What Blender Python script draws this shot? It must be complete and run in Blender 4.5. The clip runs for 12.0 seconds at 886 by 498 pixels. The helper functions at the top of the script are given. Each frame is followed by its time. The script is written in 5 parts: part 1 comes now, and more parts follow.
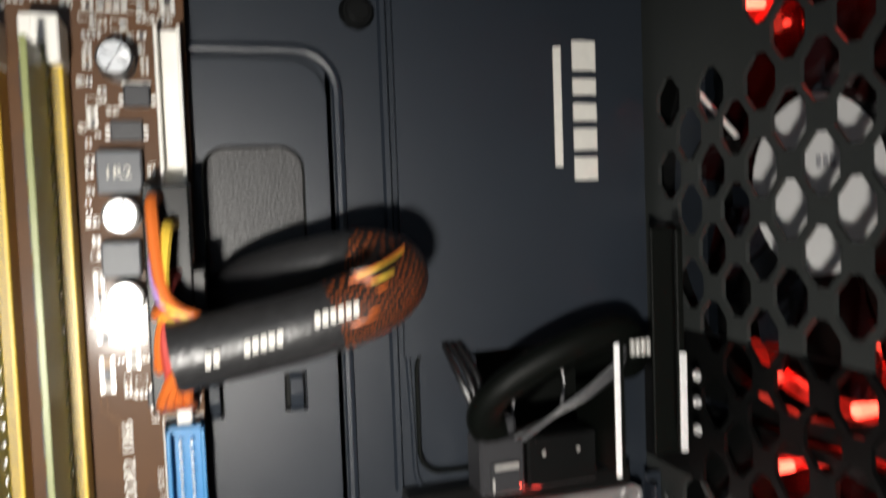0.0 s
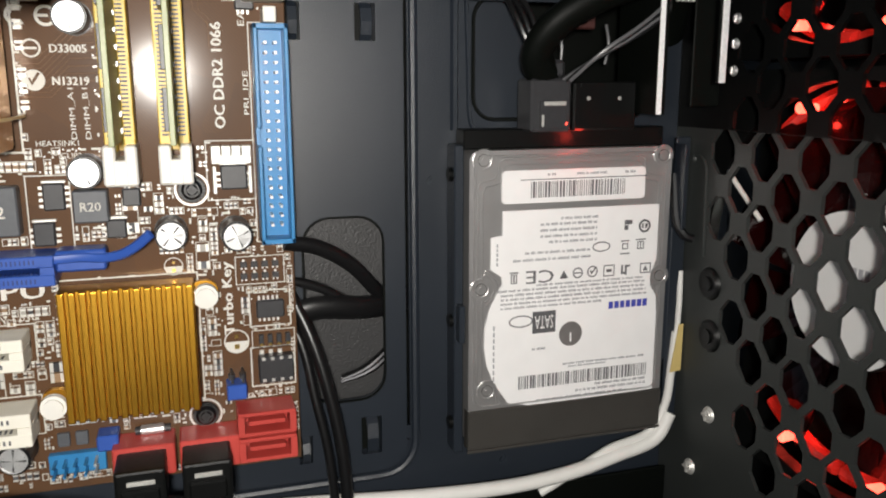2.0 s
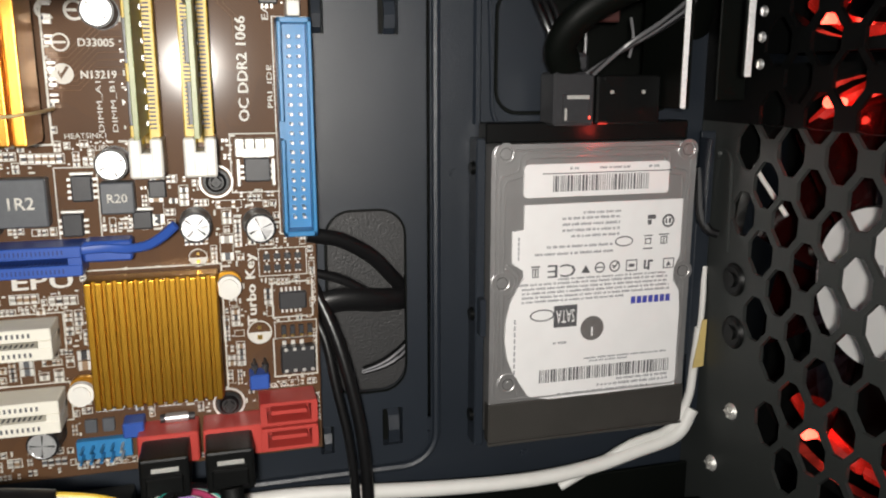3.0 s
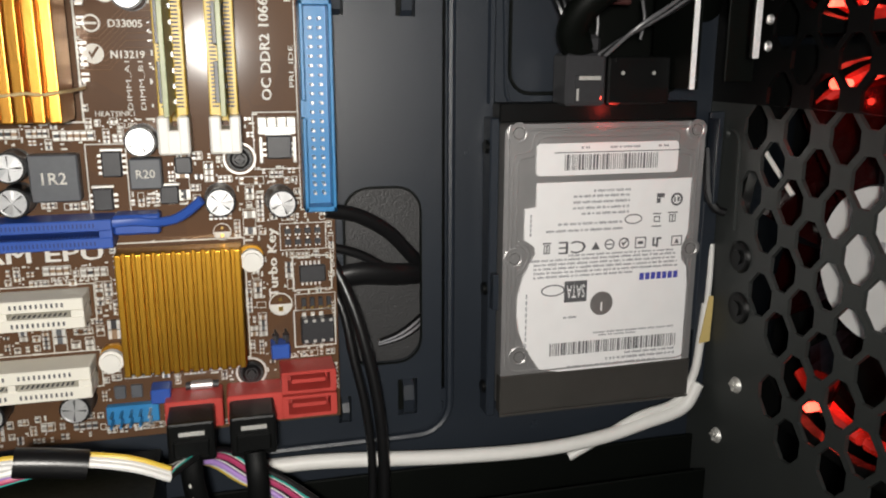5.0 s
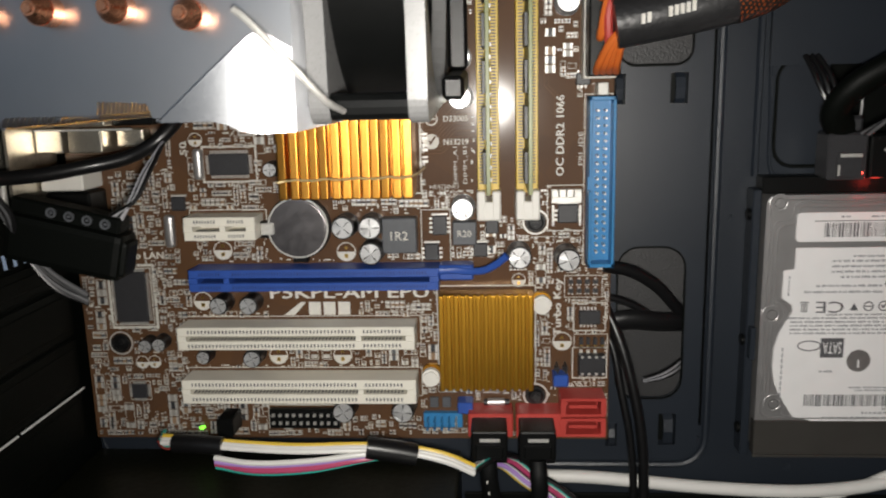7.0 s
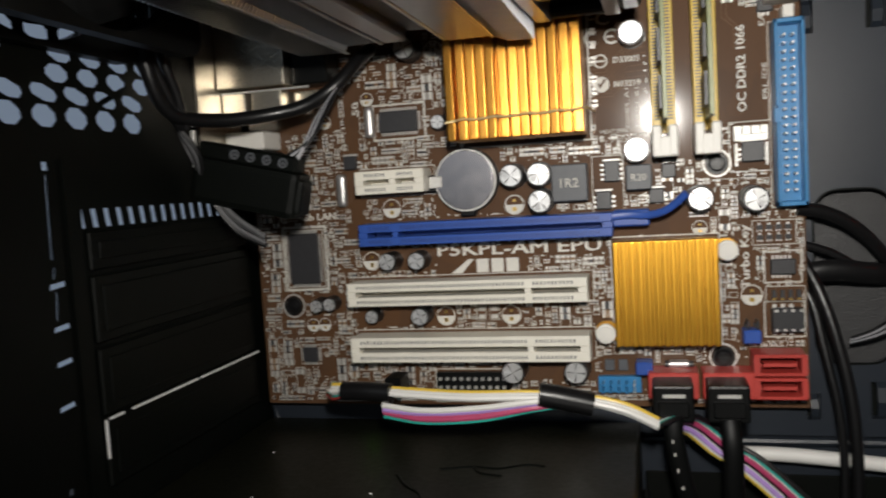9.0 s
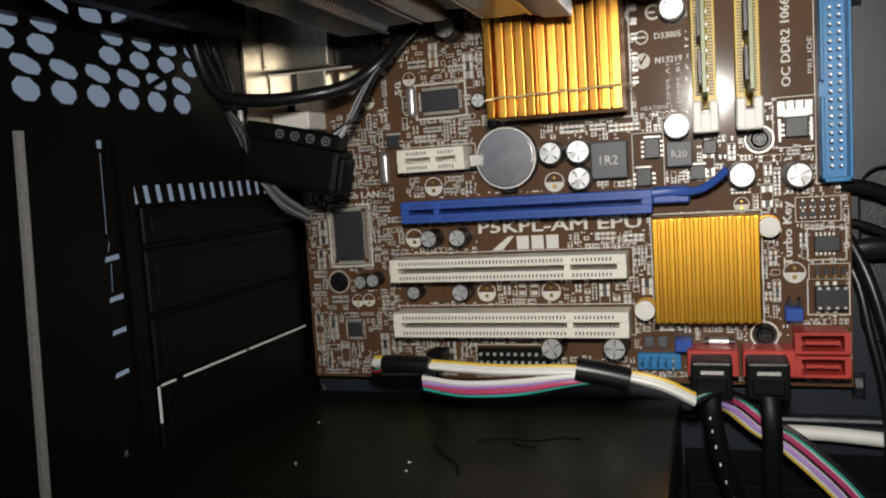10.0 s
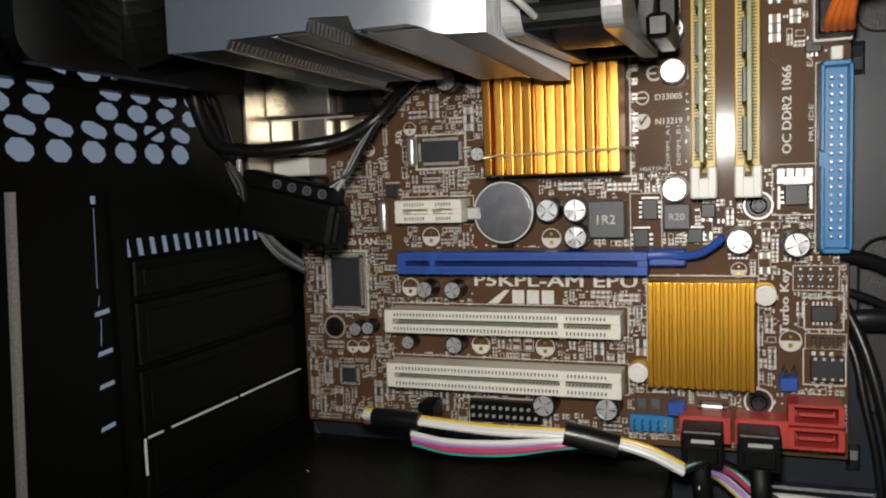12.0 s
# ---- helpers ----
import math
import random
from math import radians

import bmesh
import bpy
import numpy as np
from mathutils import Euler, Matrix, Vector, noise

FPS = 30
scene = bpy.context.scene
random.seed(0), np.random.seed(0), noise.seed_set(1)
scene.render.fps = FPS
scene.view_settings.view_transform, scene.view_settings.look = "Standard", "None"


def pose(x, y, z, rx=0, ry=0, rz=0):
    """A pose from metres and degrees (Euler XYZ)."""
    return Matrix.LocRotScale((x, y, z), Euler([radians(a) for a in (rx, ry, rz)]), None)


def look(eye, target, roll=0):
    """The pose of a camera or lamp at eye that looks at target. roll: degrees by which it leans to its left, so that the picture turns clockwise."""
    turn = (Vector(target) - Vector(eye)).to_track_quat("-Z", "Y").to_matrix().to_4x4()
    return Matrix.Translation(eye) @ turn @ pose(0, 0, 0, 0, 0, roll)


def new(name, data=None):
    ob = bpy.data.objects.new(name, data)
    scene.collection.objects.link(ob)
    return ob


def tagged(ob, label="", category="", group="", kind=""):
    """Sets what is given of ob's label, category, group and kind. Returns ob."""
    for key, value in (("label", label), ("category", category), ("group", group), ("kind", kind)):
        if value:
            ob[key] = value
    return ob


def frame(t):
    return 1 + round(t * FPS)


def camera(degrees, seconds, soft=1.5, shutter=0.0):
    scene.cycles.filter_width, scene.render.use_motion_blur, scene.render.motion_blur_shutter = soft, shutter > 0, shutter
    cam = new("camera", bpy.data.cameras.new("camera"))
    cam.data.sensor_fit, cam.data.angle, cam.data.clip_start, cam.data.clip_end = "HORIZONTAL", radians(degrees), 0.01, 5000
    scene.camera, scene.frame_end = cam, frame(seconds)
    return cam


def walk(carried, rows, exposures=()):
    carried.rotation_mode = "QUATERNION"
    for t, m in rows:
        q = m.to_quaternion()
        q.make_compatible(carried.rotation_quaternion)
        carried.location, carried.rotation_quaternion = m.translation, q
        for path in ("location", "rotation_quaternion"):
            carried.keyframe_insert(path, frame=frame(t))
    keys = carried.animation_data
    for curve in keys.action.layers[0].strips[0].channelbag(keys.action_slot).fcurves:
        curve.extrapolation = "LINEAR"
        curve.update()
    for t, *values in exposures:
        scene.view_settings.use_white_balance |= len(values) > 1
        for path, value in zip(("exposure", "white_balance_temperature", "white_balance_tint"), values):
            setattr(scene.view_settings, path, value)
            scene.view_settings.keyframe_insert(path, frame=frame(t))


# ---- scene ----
cam = camera(58.0, 12.0, soft=2.0, shutter=0.6)
PATH = [
    (0, (0.25406, -0.20526, 0.30863), (0.34315, 0.08070, 0.29159), -2.06),
    (0.5, (0.24022, -0.21630, 0.27447), (0.33770, 0.06604, 0.24650), -0.67),
    (0.9, (0.23819, -0.22015, 0.25854), (0.33124, 0.06123, 0.21199), -1.18),
    (1, (0.23964, -0.22331, 0.25342), (0.32853, 0.05897, 0.20424), -0.47),
    (1.5, (0.23527, -0.22620, 0.24433), (0.31987, 0.05574, 0.18641), -0.49),
    (2, (0.22846, -0.22548, 0.24227), (0.31644, 0.05499, 0.18232), -0.05),
    (2.5, (0.22907, -0.22521, 0.24207), (0.31339, 0.05618, 0.18115), 0.01),
    (4.3, (0.23233, -0.23529, 0.24625), (0.29793, 0.04947, 0.17837), -0.18),
    (4.5, (0.22873, -0.23583, 0.24203), (0.29837, 0.04853, 0.17653), -0.35),
    (5, (0.22681, -0.23435, 0.24243), (0.30041, 0.04815, 0.17331), 0.15),
    (5.5, (0.21899, -0.24044, 0.24262), (0.26639, 0.04696, 0.17085), -1.23),
    (6, (0.21334, -0.25421, 0.25209), (0.21463, 0.03578, 0.17525), -1.84),
    (6.5, (0.21553, -0.27169, 0.26238), (0.20174, 0.01935, 0.19093), -2.23),
    (6.7, (0.21479, -0.27924, 0.26699), (0.19997, 0.01271, 0.19958), -1.76),
    (8.3, (0.20224, -0.27996, 0.20834), (0.15969, 0.01597, 0.18358), -2.01),
    (8.5, (0.20407, -0.27938, 0.20738), (0.15618, 0.01583, 0.18380), -2.45),
    (9, (0.20601, -0.27855, 0.21273), (0.13047, 0.01086, 0.18955), -3.51),
    (9.5, (0.20868, -0.27983, 0.21087), (0.11946, 0.00570, 0.18823), -3.68),
    (10, (0.21225, -0.28173, 0.21020), (0.11662, 0.00125, 0.18243), -3.70),
    (10.5, (0.21228, -0.28321, 0.21127), (0.11591, -0.00064, 0.18183), -3.52),
    (11, (0.21073, -0.28292, 0.21665), (0.11147, -0.00135, 0.18722), -3.05),
    (11.5, (0.21883, -0.27999, 0.22369), (0.11458, -0.00010, 0.19553), -2.57),
    (12, (0.21930, -0.27715, 0.22561), (0.11796, 0.00414, 0.20100), -1.98),
]
walk(cam, [(t, look(eye, target, roll)) for t, eye, target, roll in PATH], exposures=[(0, 0.3), (0.8, 0.08), (2.5, -0.06), (4.5, -0.25), (5.0, -0.27), (5.5, -0.36), (6.5, -0.70), (8.3, -0.50), (9.0, -0.68), (10.5, -0.64), (12.0, -0.68)])

# ---- light: the phone's torch beside the lens, a dim room, the wall behind the case with daylight as its own glow ----
world = bpy.data.worlds.new("world")
world.use_nodes = True
scene.world = world
world.node_tree.nodes["Background"].inputs["Color"].default_value = (0.62, 0.76, 1.0, 1)
world.node_tree.nodes["Background"].inputs["Strength"].default_value = 0.006
torch = new("torch_light", bpy.data.lights.new("torch_light", "SPOT"))
torch.data.energy, torch.data.shadow_soft_size, torch.data.color = 4.0, 0.009, (1.0, 0.955, 0.885)
torch.data.spot_size, torch.data.spot_blend = radians(126), 1.0
torch.matrix_world = look((0.215, -0.274, 0.250), (0.229, 0.0, 0.205))

window = new("window_light", bpy.data.lights.new("window_light", "AREA"))
window.data.shape, window.data.size, window.data.size_y = "RECTANGLE", 1.0, 0.84
window.data.energy, window.data.color = 1.3, (0.72, 0.85, 1.0)
window.matrix_world = look((-0.28, -1.18, 0.62), (-0.28, 0.0, 0.62))

# ---- materials ----
def shader(name, colour, rough=0.5, metal=0.0, vary=0.25, scale=400.0, bump=0.0, bscale=2500.0, glow=None, gain=1.0,
           spec=0.5, trans=0.0, coat=0.0, stretch=(1, 1, 1), spread=0.12):
    """A surface with stains at one scale and grain at another; spread: how the roughness wanders."""
    m = bpy.data.materials.new(name)
    m.use_nodes = True
    n, l = m.node_tree.nodes, m.node_tree.links
    p = n["Principled BSDF"]
    p.inputs["Metallic"].default_value = metal
    p.inputs["Specular IOR Level"].default_value = spec
    p.inputs["Transmission Weight"].default_value = trans
    p.inputs["Coat Weight"].default_value = coat
    tc = n.new("ShaderNodeTexCoord")
    mp = n.new("ShaderNodeMapping")
    mp.inputs["Scale"].default_value = stretch
    l.new(tc.outputs["Object"], mp.inputs["Vector"])
    big = n.new("ShaderNodeTexNoise")
    big.inputs["Scale"].default_value = scale
    big.inputs["Detail"].default_value = 4
    fine = n.new("ShaderNodeTexNoise")
    fine.inputs["Scale"].default_value = bscale
    fine.inputs["Detail"].default_value = 3
    l.new(mp.outputs[0], big.inputs["Vector"])
    l.new(mp.outputs[0], fine.inputs["Vector"])
    info = n.new("ShaderNodeObjectInfo")
    add = n.new("ShaderNodeMath")
    add.operation = "MULTIPLY_ADD"
    add.inputs[1].default_value = 0.35
    l.new(info.outputs["Random"], add.inputs[0])
    l.new(big.outputs["Fac"], add.inputs[2])
    mix = n.new("ShaderNodeMix")
    mix.data_type = "RGBA"
    c = Vector(colour[:3])
    mix.inputs["A"].default_value = (*(c * (1 - vary)), 1)
    mix.inputs["B"].default_value = (*[min(1, v) for v in c * (1 + vary)], 1)
    l.new(add.outputs[0], mix.inputs["Factor"])
    l.new(mix.outputs["Result"], p.inputs["Base Color"])
    rr = n.new("ShaderNodeMapRange")
    rr.inputs["To Min"].default_value = max(0.03, rough - spread)
    rr.inputs["To Max"].default_value = min(1, rough + spread)
    l.new(fine.outputs["Fac"], rr.inputs["Value"])
    l.new(rr.outputs[0], p.inputs["Roughness"])
    if bump:
        b = n.new("ShaderNodeBump")
        b.inputs["Strength"].default_value = bump
        b.inputs["Distance"].default_value = 0.0003
        l.new(fine.outputs["Fac"], b.inputs["Height"])
        l.new(b.outputs[0], p.inputs["Normal"])
    if glow:
        p.inputs["Emission Color"].default_value = (*glow, 1)
        p.inputs["Emission Strength"].default_value = gain
    return m


def board_shader():
    """Brown solder mask with copper tracks faintly raised under it."""
    m = shader("brown_solder_mask", (0.082, 0.043, 0.023), 0.5, vary=0.3, scale=60, bump=0.1, bscale=1800, coat=0.24, spec=0.12)
    m.node_tree.nodes["Principled BSDF"].inputs["Coat Roughness"].default_value = 0.13
    n, l = m.node_tree.nodes, m.node_tree.links
    tc = n.new("ShaderNodeTexCoord")
    mp = n.new("ShaderNodeMapping")
    mp.inputs["Rotation"].default_value = (0, radians(45), 0)
    l.new(tc.outputs["Object"], mp.inputs["Vector"])
    wave = n.new("ShaderNodeTexWave")
    wave.inputs["Scale"].default_value = 420
    wave.inputs["Distortion"].default_value = 0.0
    l.new(mp.outputs[0], wave.inputs["Vector"])
    cell = n.new("ShaderNodeTexVoronoi")
    cell.inputs["Scale"].default_value = 75
    l.new(tc.outputs["Object"], cell.inputs["Vector"])
    cut = n.new("ShaderNodeMath")
    cut.operation = "GREATER_THAN"
    cut.inputs[1].default_value = 0.55
    l.new(cell.outputs["Color"], cut.inputs[0])
    line = n.new("ShaderNodeMath")
    line.operation = "MULTIPLY"
    l.new(wave.outputs["Fac"], line.inputs[0])
    l.new(cut.outputs[0], line.inputs[1])
    base = n["Principled BSDF"].inputs["Base Color"]
    old = base.links[0].from_socket
    mix = n.new("ShaderNodeMix")
    mix.data_type = "RGBA"
    mix.inputs["B"].default_value = (0.112, 0.056, 0.026, 1)
    l.new(line.outputs[0], mix.inputs["Factor"])
    l.new(old, mix.inputs["A"])
    l.new(mix.outputs["Result"], base)
    return m


PCB = board_shader()
TRACK = shader("masked_copper_track", (0.16, 0.085, 0.04), 0.4, vary=0.2, scale=200)
STEEL = shader("black_textured_steel", (0.0145, 0.019, 0.0265), 0.38, vary=0.25, scale=25, bump=0.3, bscale=2900, spec=0.5, spread=0.22)
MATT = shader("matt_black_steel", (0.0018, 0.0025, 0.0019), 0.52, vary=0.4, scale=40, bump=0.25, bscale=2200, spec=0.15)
DARK = shader("black_plastic", (0.0032, 0.0035, 0.0035), 0.38, spec=0.26, vary=0.3, scale=150, bump=0.1)
RUBBER = shader("black_cable_sheath", (0.006, 0.006, 0.0065), 0.33, vary=0.2, scale=200)
SLEEVE = shader("glossy_braided_sleeve", (0.02, 0.02, 0.021), 0.36, vary=0.4, scale=500, bump=0.5, bscale=900)
CHIP = shader("black_epoxy", (0.03, 0.03, 0.033), 0.42, vary=0.2, scale=500, bump=0.15)
INK = shader("grey_inductor_case", (0.085, 0.09, 0.10), 0.45, vary=0.2, scale=400, bump=0.2)
SILK = shader("white_screen_print", (0.64, 0.62, 0.57), 0.55, vary=0.12, scale=600)
LEGEND = shader("faded_screen_print", (0.56, 0.55, 0.50), 0.55, vary=0.25, scale=700)
TIN = shader("tinned_solder", (0.60, 0.59, 0.56), 0.42, metal=0.55, vary=0.2, scale=900, bump=0.3)
ALU = shader("brushed_aluminium", (0.84, 0.84, 0.84), 0.32, metal=0.72, vary=0.1, scale=500, bump=0.08)
FIN = shader("cooler_aluminium", (0.43, 0.44, 0.46), 0.33, metal=1.0, vary=0.08, scale=80, bump=0.04, spread=0.08)
GOLD = shader("gold_anodised_aluminium", (0.64, 0.335, 0.04), 0.36, metal=1.0, vary=0.18, scale=160, bump=0.12, stretch=(6, 1, 0.4))
GOLDB = shader("bright_gold_anodised_aluminium", (0.52, 0.25, 0.045), 0.32, metal=1.0, vary=0.2, scale=150, bump=0.1, stretch=(6, 1, 0.4))
COPPER = shader("copper", (0.80, 0.36, 0.20), 0.25, metal=1.0, vary=0.2, scale=300)
BRASS = shader("contact_gold", (0.75, 0.52, 0.16), 0.3, metal=1.0, vary=0.2, scale=900)
CREAM = shader("cream_plastic", (0.80, 0.77, 0.68), 0.45, vary=0.1, scale=120)
WHITE = shader("white_nylon", (0.76, 0.74, 0.69), 0.42, vary=0.08, scale=200)
YELLOW = shader("yellow_plastic", (0.62, 0.42, 0.045), 0.4, vary=0.15, scale=180)
BLUE = shader("royal_blue_plastic", (0.03, 0.085, 0.36), 0.38, vary=0.18, scale=180)
SKY = shader("light_blue_plastic", (0.03, 0.20, 0.44), 0.36, vary=0.15, scale=180)
RED = shader("red_plastic", (0.46, 0.055, 0.045), 0.4, vary=0.15, scale=180)
ORANGE = shader("orange_insulation", (0.62, 0.14, 0.025), 0.4, vary=0.15, scale=200)
AMBER = shader("yellow_insulation", (0.72, 0.50, 0.06), 0.4, vary=0.12, scale=200)
VIOLET = shader("violet_insulation", (0.42, 0.26, 0.62), 0.4, vary=0.12, scale=200)
PINK = shader("crimson_insulation", (0.42, 0.05, 0.13), 0.4, vary=0.12, scale=200)
TEAL = shader("teal_insulation", (0.03, 0.40, 0.33), 0.4, vary=0.12, scale=200)
PALE = shader("white_insulation", (0.74, 0.73, 0.70), 0.42, vary=0.08, scale=200)
LABEL = shader("white_paper_label", (0.84, 0.83, 0.83), 0.5, vary=0.05, scale=150)
PRINT = shader("grey_print", (0.09, 0.09, 0.095), 0.6, vary=0.3, scale=900)
HAZE = shader("pale_grey_print", (0.30, 0.30, 0.32), 0.6, vary=0.25, scale=1200)
BLUEINK = shader("blue_print", (0.05, 0.06, 0.35), 0.6, vary=0.2, scale=900)
DRIVE = shader("drive_cast_aluminium", (0.56, 0.55, 0.55), 0.36, metal=0.8, vary=0.1, scale=120, bump=0.06)
SHIELD = shader("port_tinplate", (0.60, 0.55, 0.46), 0.3, metal=0.9, vary=0.3, scale=70, bump=0.15)
GREEN = shader("green_laminate", (0.19, 0.21, 0.075), 0.4, vary=0.25, scale=200)
CELL = shader("coin_cell_steel", (0.62, 0.58, 0.58), 0.24, metal=1.0, vary=0.1, scale=110, bscale=300, spread=0.05)
BLADE = shader("red_translucent_blade", (0.016, 0.0012, 0.0012), 0.14, vary=0.3, scale=60, trans=0.25)
LED = shader("red_led", (0.9, 0.2, 0.15), 0.3, glow=(1.0, 0.06, 0.035), gain=7.0)
LED_SPILL = shader("red_plastic_own_glow", (0.5, 0.02, 0.015), 0.25, vary=0.4, scale=200, glow=(1.0, 0.035, 0.02), gain=0.16)
FRONT = shader("black_front_steel", (0.027, 0.030, 0.029), 0.46, vary=0.25, scale=30, bump=0.3, bscale=3000, spec=0.35)
SLATE = shader("dark_blue_contacts", (0.02, 0.04, 0.16), 0.4, vary=0.2)
COVER = shader("dull_brown_grey_plastic", (0.045, 0.042, 0.038), 0.45, vary=0.2, scale=120, bump=0.15)
HUB = shader("white_hub_sticker", (0.72, 0.72, 0.72), 0.5, vary=0.06, scale=90)
WALL = shader("self_glowing_room_wall", (0.6, 0.66, 0.74), 0.8, vary=0.1, scale=3, glow=(0.42, 0.52, 0.68), gain=0.55)
DESK = shader("dark_wood_desk", (0.10, 0.07, 0.05), 0.45, vary=0.35, scale=18, bump=0.2, stretch=(1, 8, 1))
PLASTER = shader("dim_room_plaster", (0.3, 0.3, 0.3), 0.9, vary=0.1, scale=4)
EDGE = shader("bare_steel_edge", (0.8, 0.8, 0.8), 0.45, metal=0.0, vary=0.35, scale=900, bump=0.4)
SPECK = shader("speckled_bare_steel", (0.27, 0.27, 0.26), 0.5, vary=0.9, scale=1600, bump=0.5)
GREYWIRE = shader("grey_wire_sheath", (0.10, 0.10, 0.105), 0.35, vary=0.2, scale=300)
LEATHER = shader("coarse_textured_steel", (0.032, 0.032, 0.033), 0.45, vary=0.2, scale=40, bump=0.7, bscale=1300)
PSU = shader("wrapped_supply_box", (0.0055, 0.006, 0.0034), 0.4, vary=0.6, scale=22, bump=0.25, bscale=500, spec=0.25)
GILT = shader("gilt_wire", (0.85, 0.66, 0.34), 0.32, metal=0.5, vary=0.2, scale=500)
MAROON = shader("dull_maroon_plastic", (0.055, 0.018, 0.016), 0.5, vary=0.2, scale=200)
TAG = shader("pale_yellow_paper", (0.55, 0.42, 0.16), 0.6, vary=0.15, scale=200)
FRONT_SHADE = shader("front_steel_in_shade", (0.0022, 0.0024, 0.0024), 0.5, vary=0.3, scale=60, bump=0.2, spec=0.15)
WEAVE = shader("worn_braid_over_orange_wires", (0.012, 0.010, 0.009), 0.4, vary=0.3, scale=300, bump=0.6, bscale=900)


def open_weave():
    """Lets orange wires show through the crossing threads of the worn braid."""
    n, l = WEAVE.node_tree.nodes, WEAVE.node_tree.links
    tc = n.new("ShaderNodeTexCoord")
    both = n.new("ShaderNodeMath")
    both.operation = "MULTIPLY"
    for k, turn in enumerate((38, -38)):
        mp = n.new("ShaderNodeMapping")
        mp.inputs["Rotation"].default_value = (0, radians(turn), 0)
        wave = n.new("ShaderNodeTexWave")
        wave.inputs["Scale"].default_value = 250
        wave.inputs["Distortion"].default_value = 5.0
        l.new(tc.outputs["Object"], mp.inputs["Vector"])
        l.new(mp.outputs[0], wave.inputs["Vector"])
        l.new(wave.outputs["Fac"], both.inputs[k])
    cut = n.new("ShaderNodeMapRange")
    cut.inputs["From Min"].default_value, cut.inputs["From Max"].default_value = 0.3, 0.6
    l.new(both.outputs[0], cut.inputs["Value"])
    base = n["Principled BSDF"].inputs["Base Color"]
    old = base.links[0].from_socket
    mix = n.new("ShaderNodeMix")
    mix.data_type = "RGBA"
    mix.inputs["B"].default_value = (0.26, 0.058, 0.013, 1)
    l.new(cut.outputs[0], mix.inputs["Factor"])
    l.new(old, mix.inputs["A"])
    l.new(mix.outputs["Result"], base)


open_weave()


# ---- building: all sizes in millimetres ----
def box(x0, x1, y0, y1, z0, z1, bevel=0.0, seg=1):
    bm = bmesh.new()
    bmesh.ops.create_cube(bm, size=1)
    for v in bm.verts:
        v.co = Vector(((x0 + x1) / 2 + v.co.x * (x1 - x0), (y0 + y1) / 2 + v.co.y * (y1 - y0), (z0 + z1) / 2 + v.co.z * (z1 - z0)))
    if bevel:
        bmesh.ops.bevel(bm, geom=bm.edges[:], offset=bevel, segments=seg, affect="EDGES", profile=0.6)
    return bm


def rod(p, axis, r, length, seg=20, r2=None, bevel=0.0):
    """A cylinder from p along +axis ('x', '-y', ...)."""
    bm = bmesh.new()
    bmesh.ops.create_cone(bm, cap_ends=True, segments=seg, radius1=r, radius2=r if r2 is None else r2, depth=length)
    if bevel:
        bmesh.ops.bevel(bm, geom=[e for e in bm.edges if abs(e.verts[0].co.z - e.verts[1].co.z) < 1e-6], offset=bevel, segments=2, affect="EDGES")
    sign = -1 if axis[0] == "-" else 1
    way = Vector([sign * (axis[-1] == k) for k in "xyz"])
    turn = Vector((0, 0, 1)).rotation_difference(way).to_matrix().to_4x4()
    bmesh.ops.transform(bm, matrix=Matrix.Translation(Vector(p) + way * length / 2) @ turn, verts=bm.verts)
    return bm


def join(*some):
    out = bmesh.new()
    for b in some:
        me = bpy.data.meshes.new("join")
        b.to_mesh(me)
        b.free()
        out.from_mesh(me)
        bpy.data.meshes.remove(me)
    return out


def plate(outline, holes, y0, y1, plane="xz"):
    """A sheet with an outline and holes (lists of points in mm), from depth y0 to y1, lying across y (plane xz), x (yz) or z (xy)."""
    bm = bmesh.new()
    put = {"xz": lambda a, b: (a, y0, b), "yz": lambda a, b: (y0, a, b), "xy": lambda a, b: (a, b, y0)}[plane]
    for loop in (outline, *holes):
        vs = [bm.verts.new(put(*p)) for p in loop]
        for a, b in zip(vs, vs[1:] + vs[:1]):
            bm.edges.new((a, b))
    bmesh.ops.triangle_fill(bm, use_beauty=True, edges=bm.edges[:])
    faces = bm.faces[:]
    made = bmesh.ops.extrude_face_region(bm, geom=faces)
    way = Vector({"xz": (0, y1 - y0, 0), "yz": (y1 - y0, 0, 0), "xy": (0, 0, y1 - y0)}[plane])
    bmesh.ops.translate(bm, vec=way, verts=[g for g in made["geom"] if isinstance(g, bmesh.types.BMVert)])
    bmesh.ops.recalc_face_normals(bm, faces=bm.faces)
    return bm


def rounded(a0, a1, b0, b1, r, n=6):
    pts = []
    for ca, cb, s in ((a1 - r, b1 - r, 0), (a0 + r, b1 - r, 90), (a0 + r, b0 + r, 180), (a1 - r, b0 + r, 270)):
        for i in range(n + 1):
            t = radians(s + 90 * i / n)
            pts.append((ca + r * math.cos(t), cb + r * math.sin(t)))
    return pts


def circle(a, b, r, n=24, turn=0.0):
    return [(a + r * math.cos(turn + i * math.tau / n), b + r * math.sin(turn + i * math.tau / n)) for i in range(n)]


def smoothed(points, n=6):
    """A smooth line through points (Catmull-Rom)."""
    ps = [Vector(p) for p in points]
    ps = [ps[0] * 2 - ps[1], *ps, ps[-1] * 2 - ps[-2]]
    out = []
    for a, b, c, d in zip(ps, ps[1:], ps[2:], ps[3:]):
        for i in range(n):
            t = i / n
            out.append(0.5 * (2 * b + (c - a) * t + (2 * a - 5 * b + 4 * c - d) * t * t + (3 * b - a - 3 * c + d) * t ** 3))
    return [*out, ps[-2]]


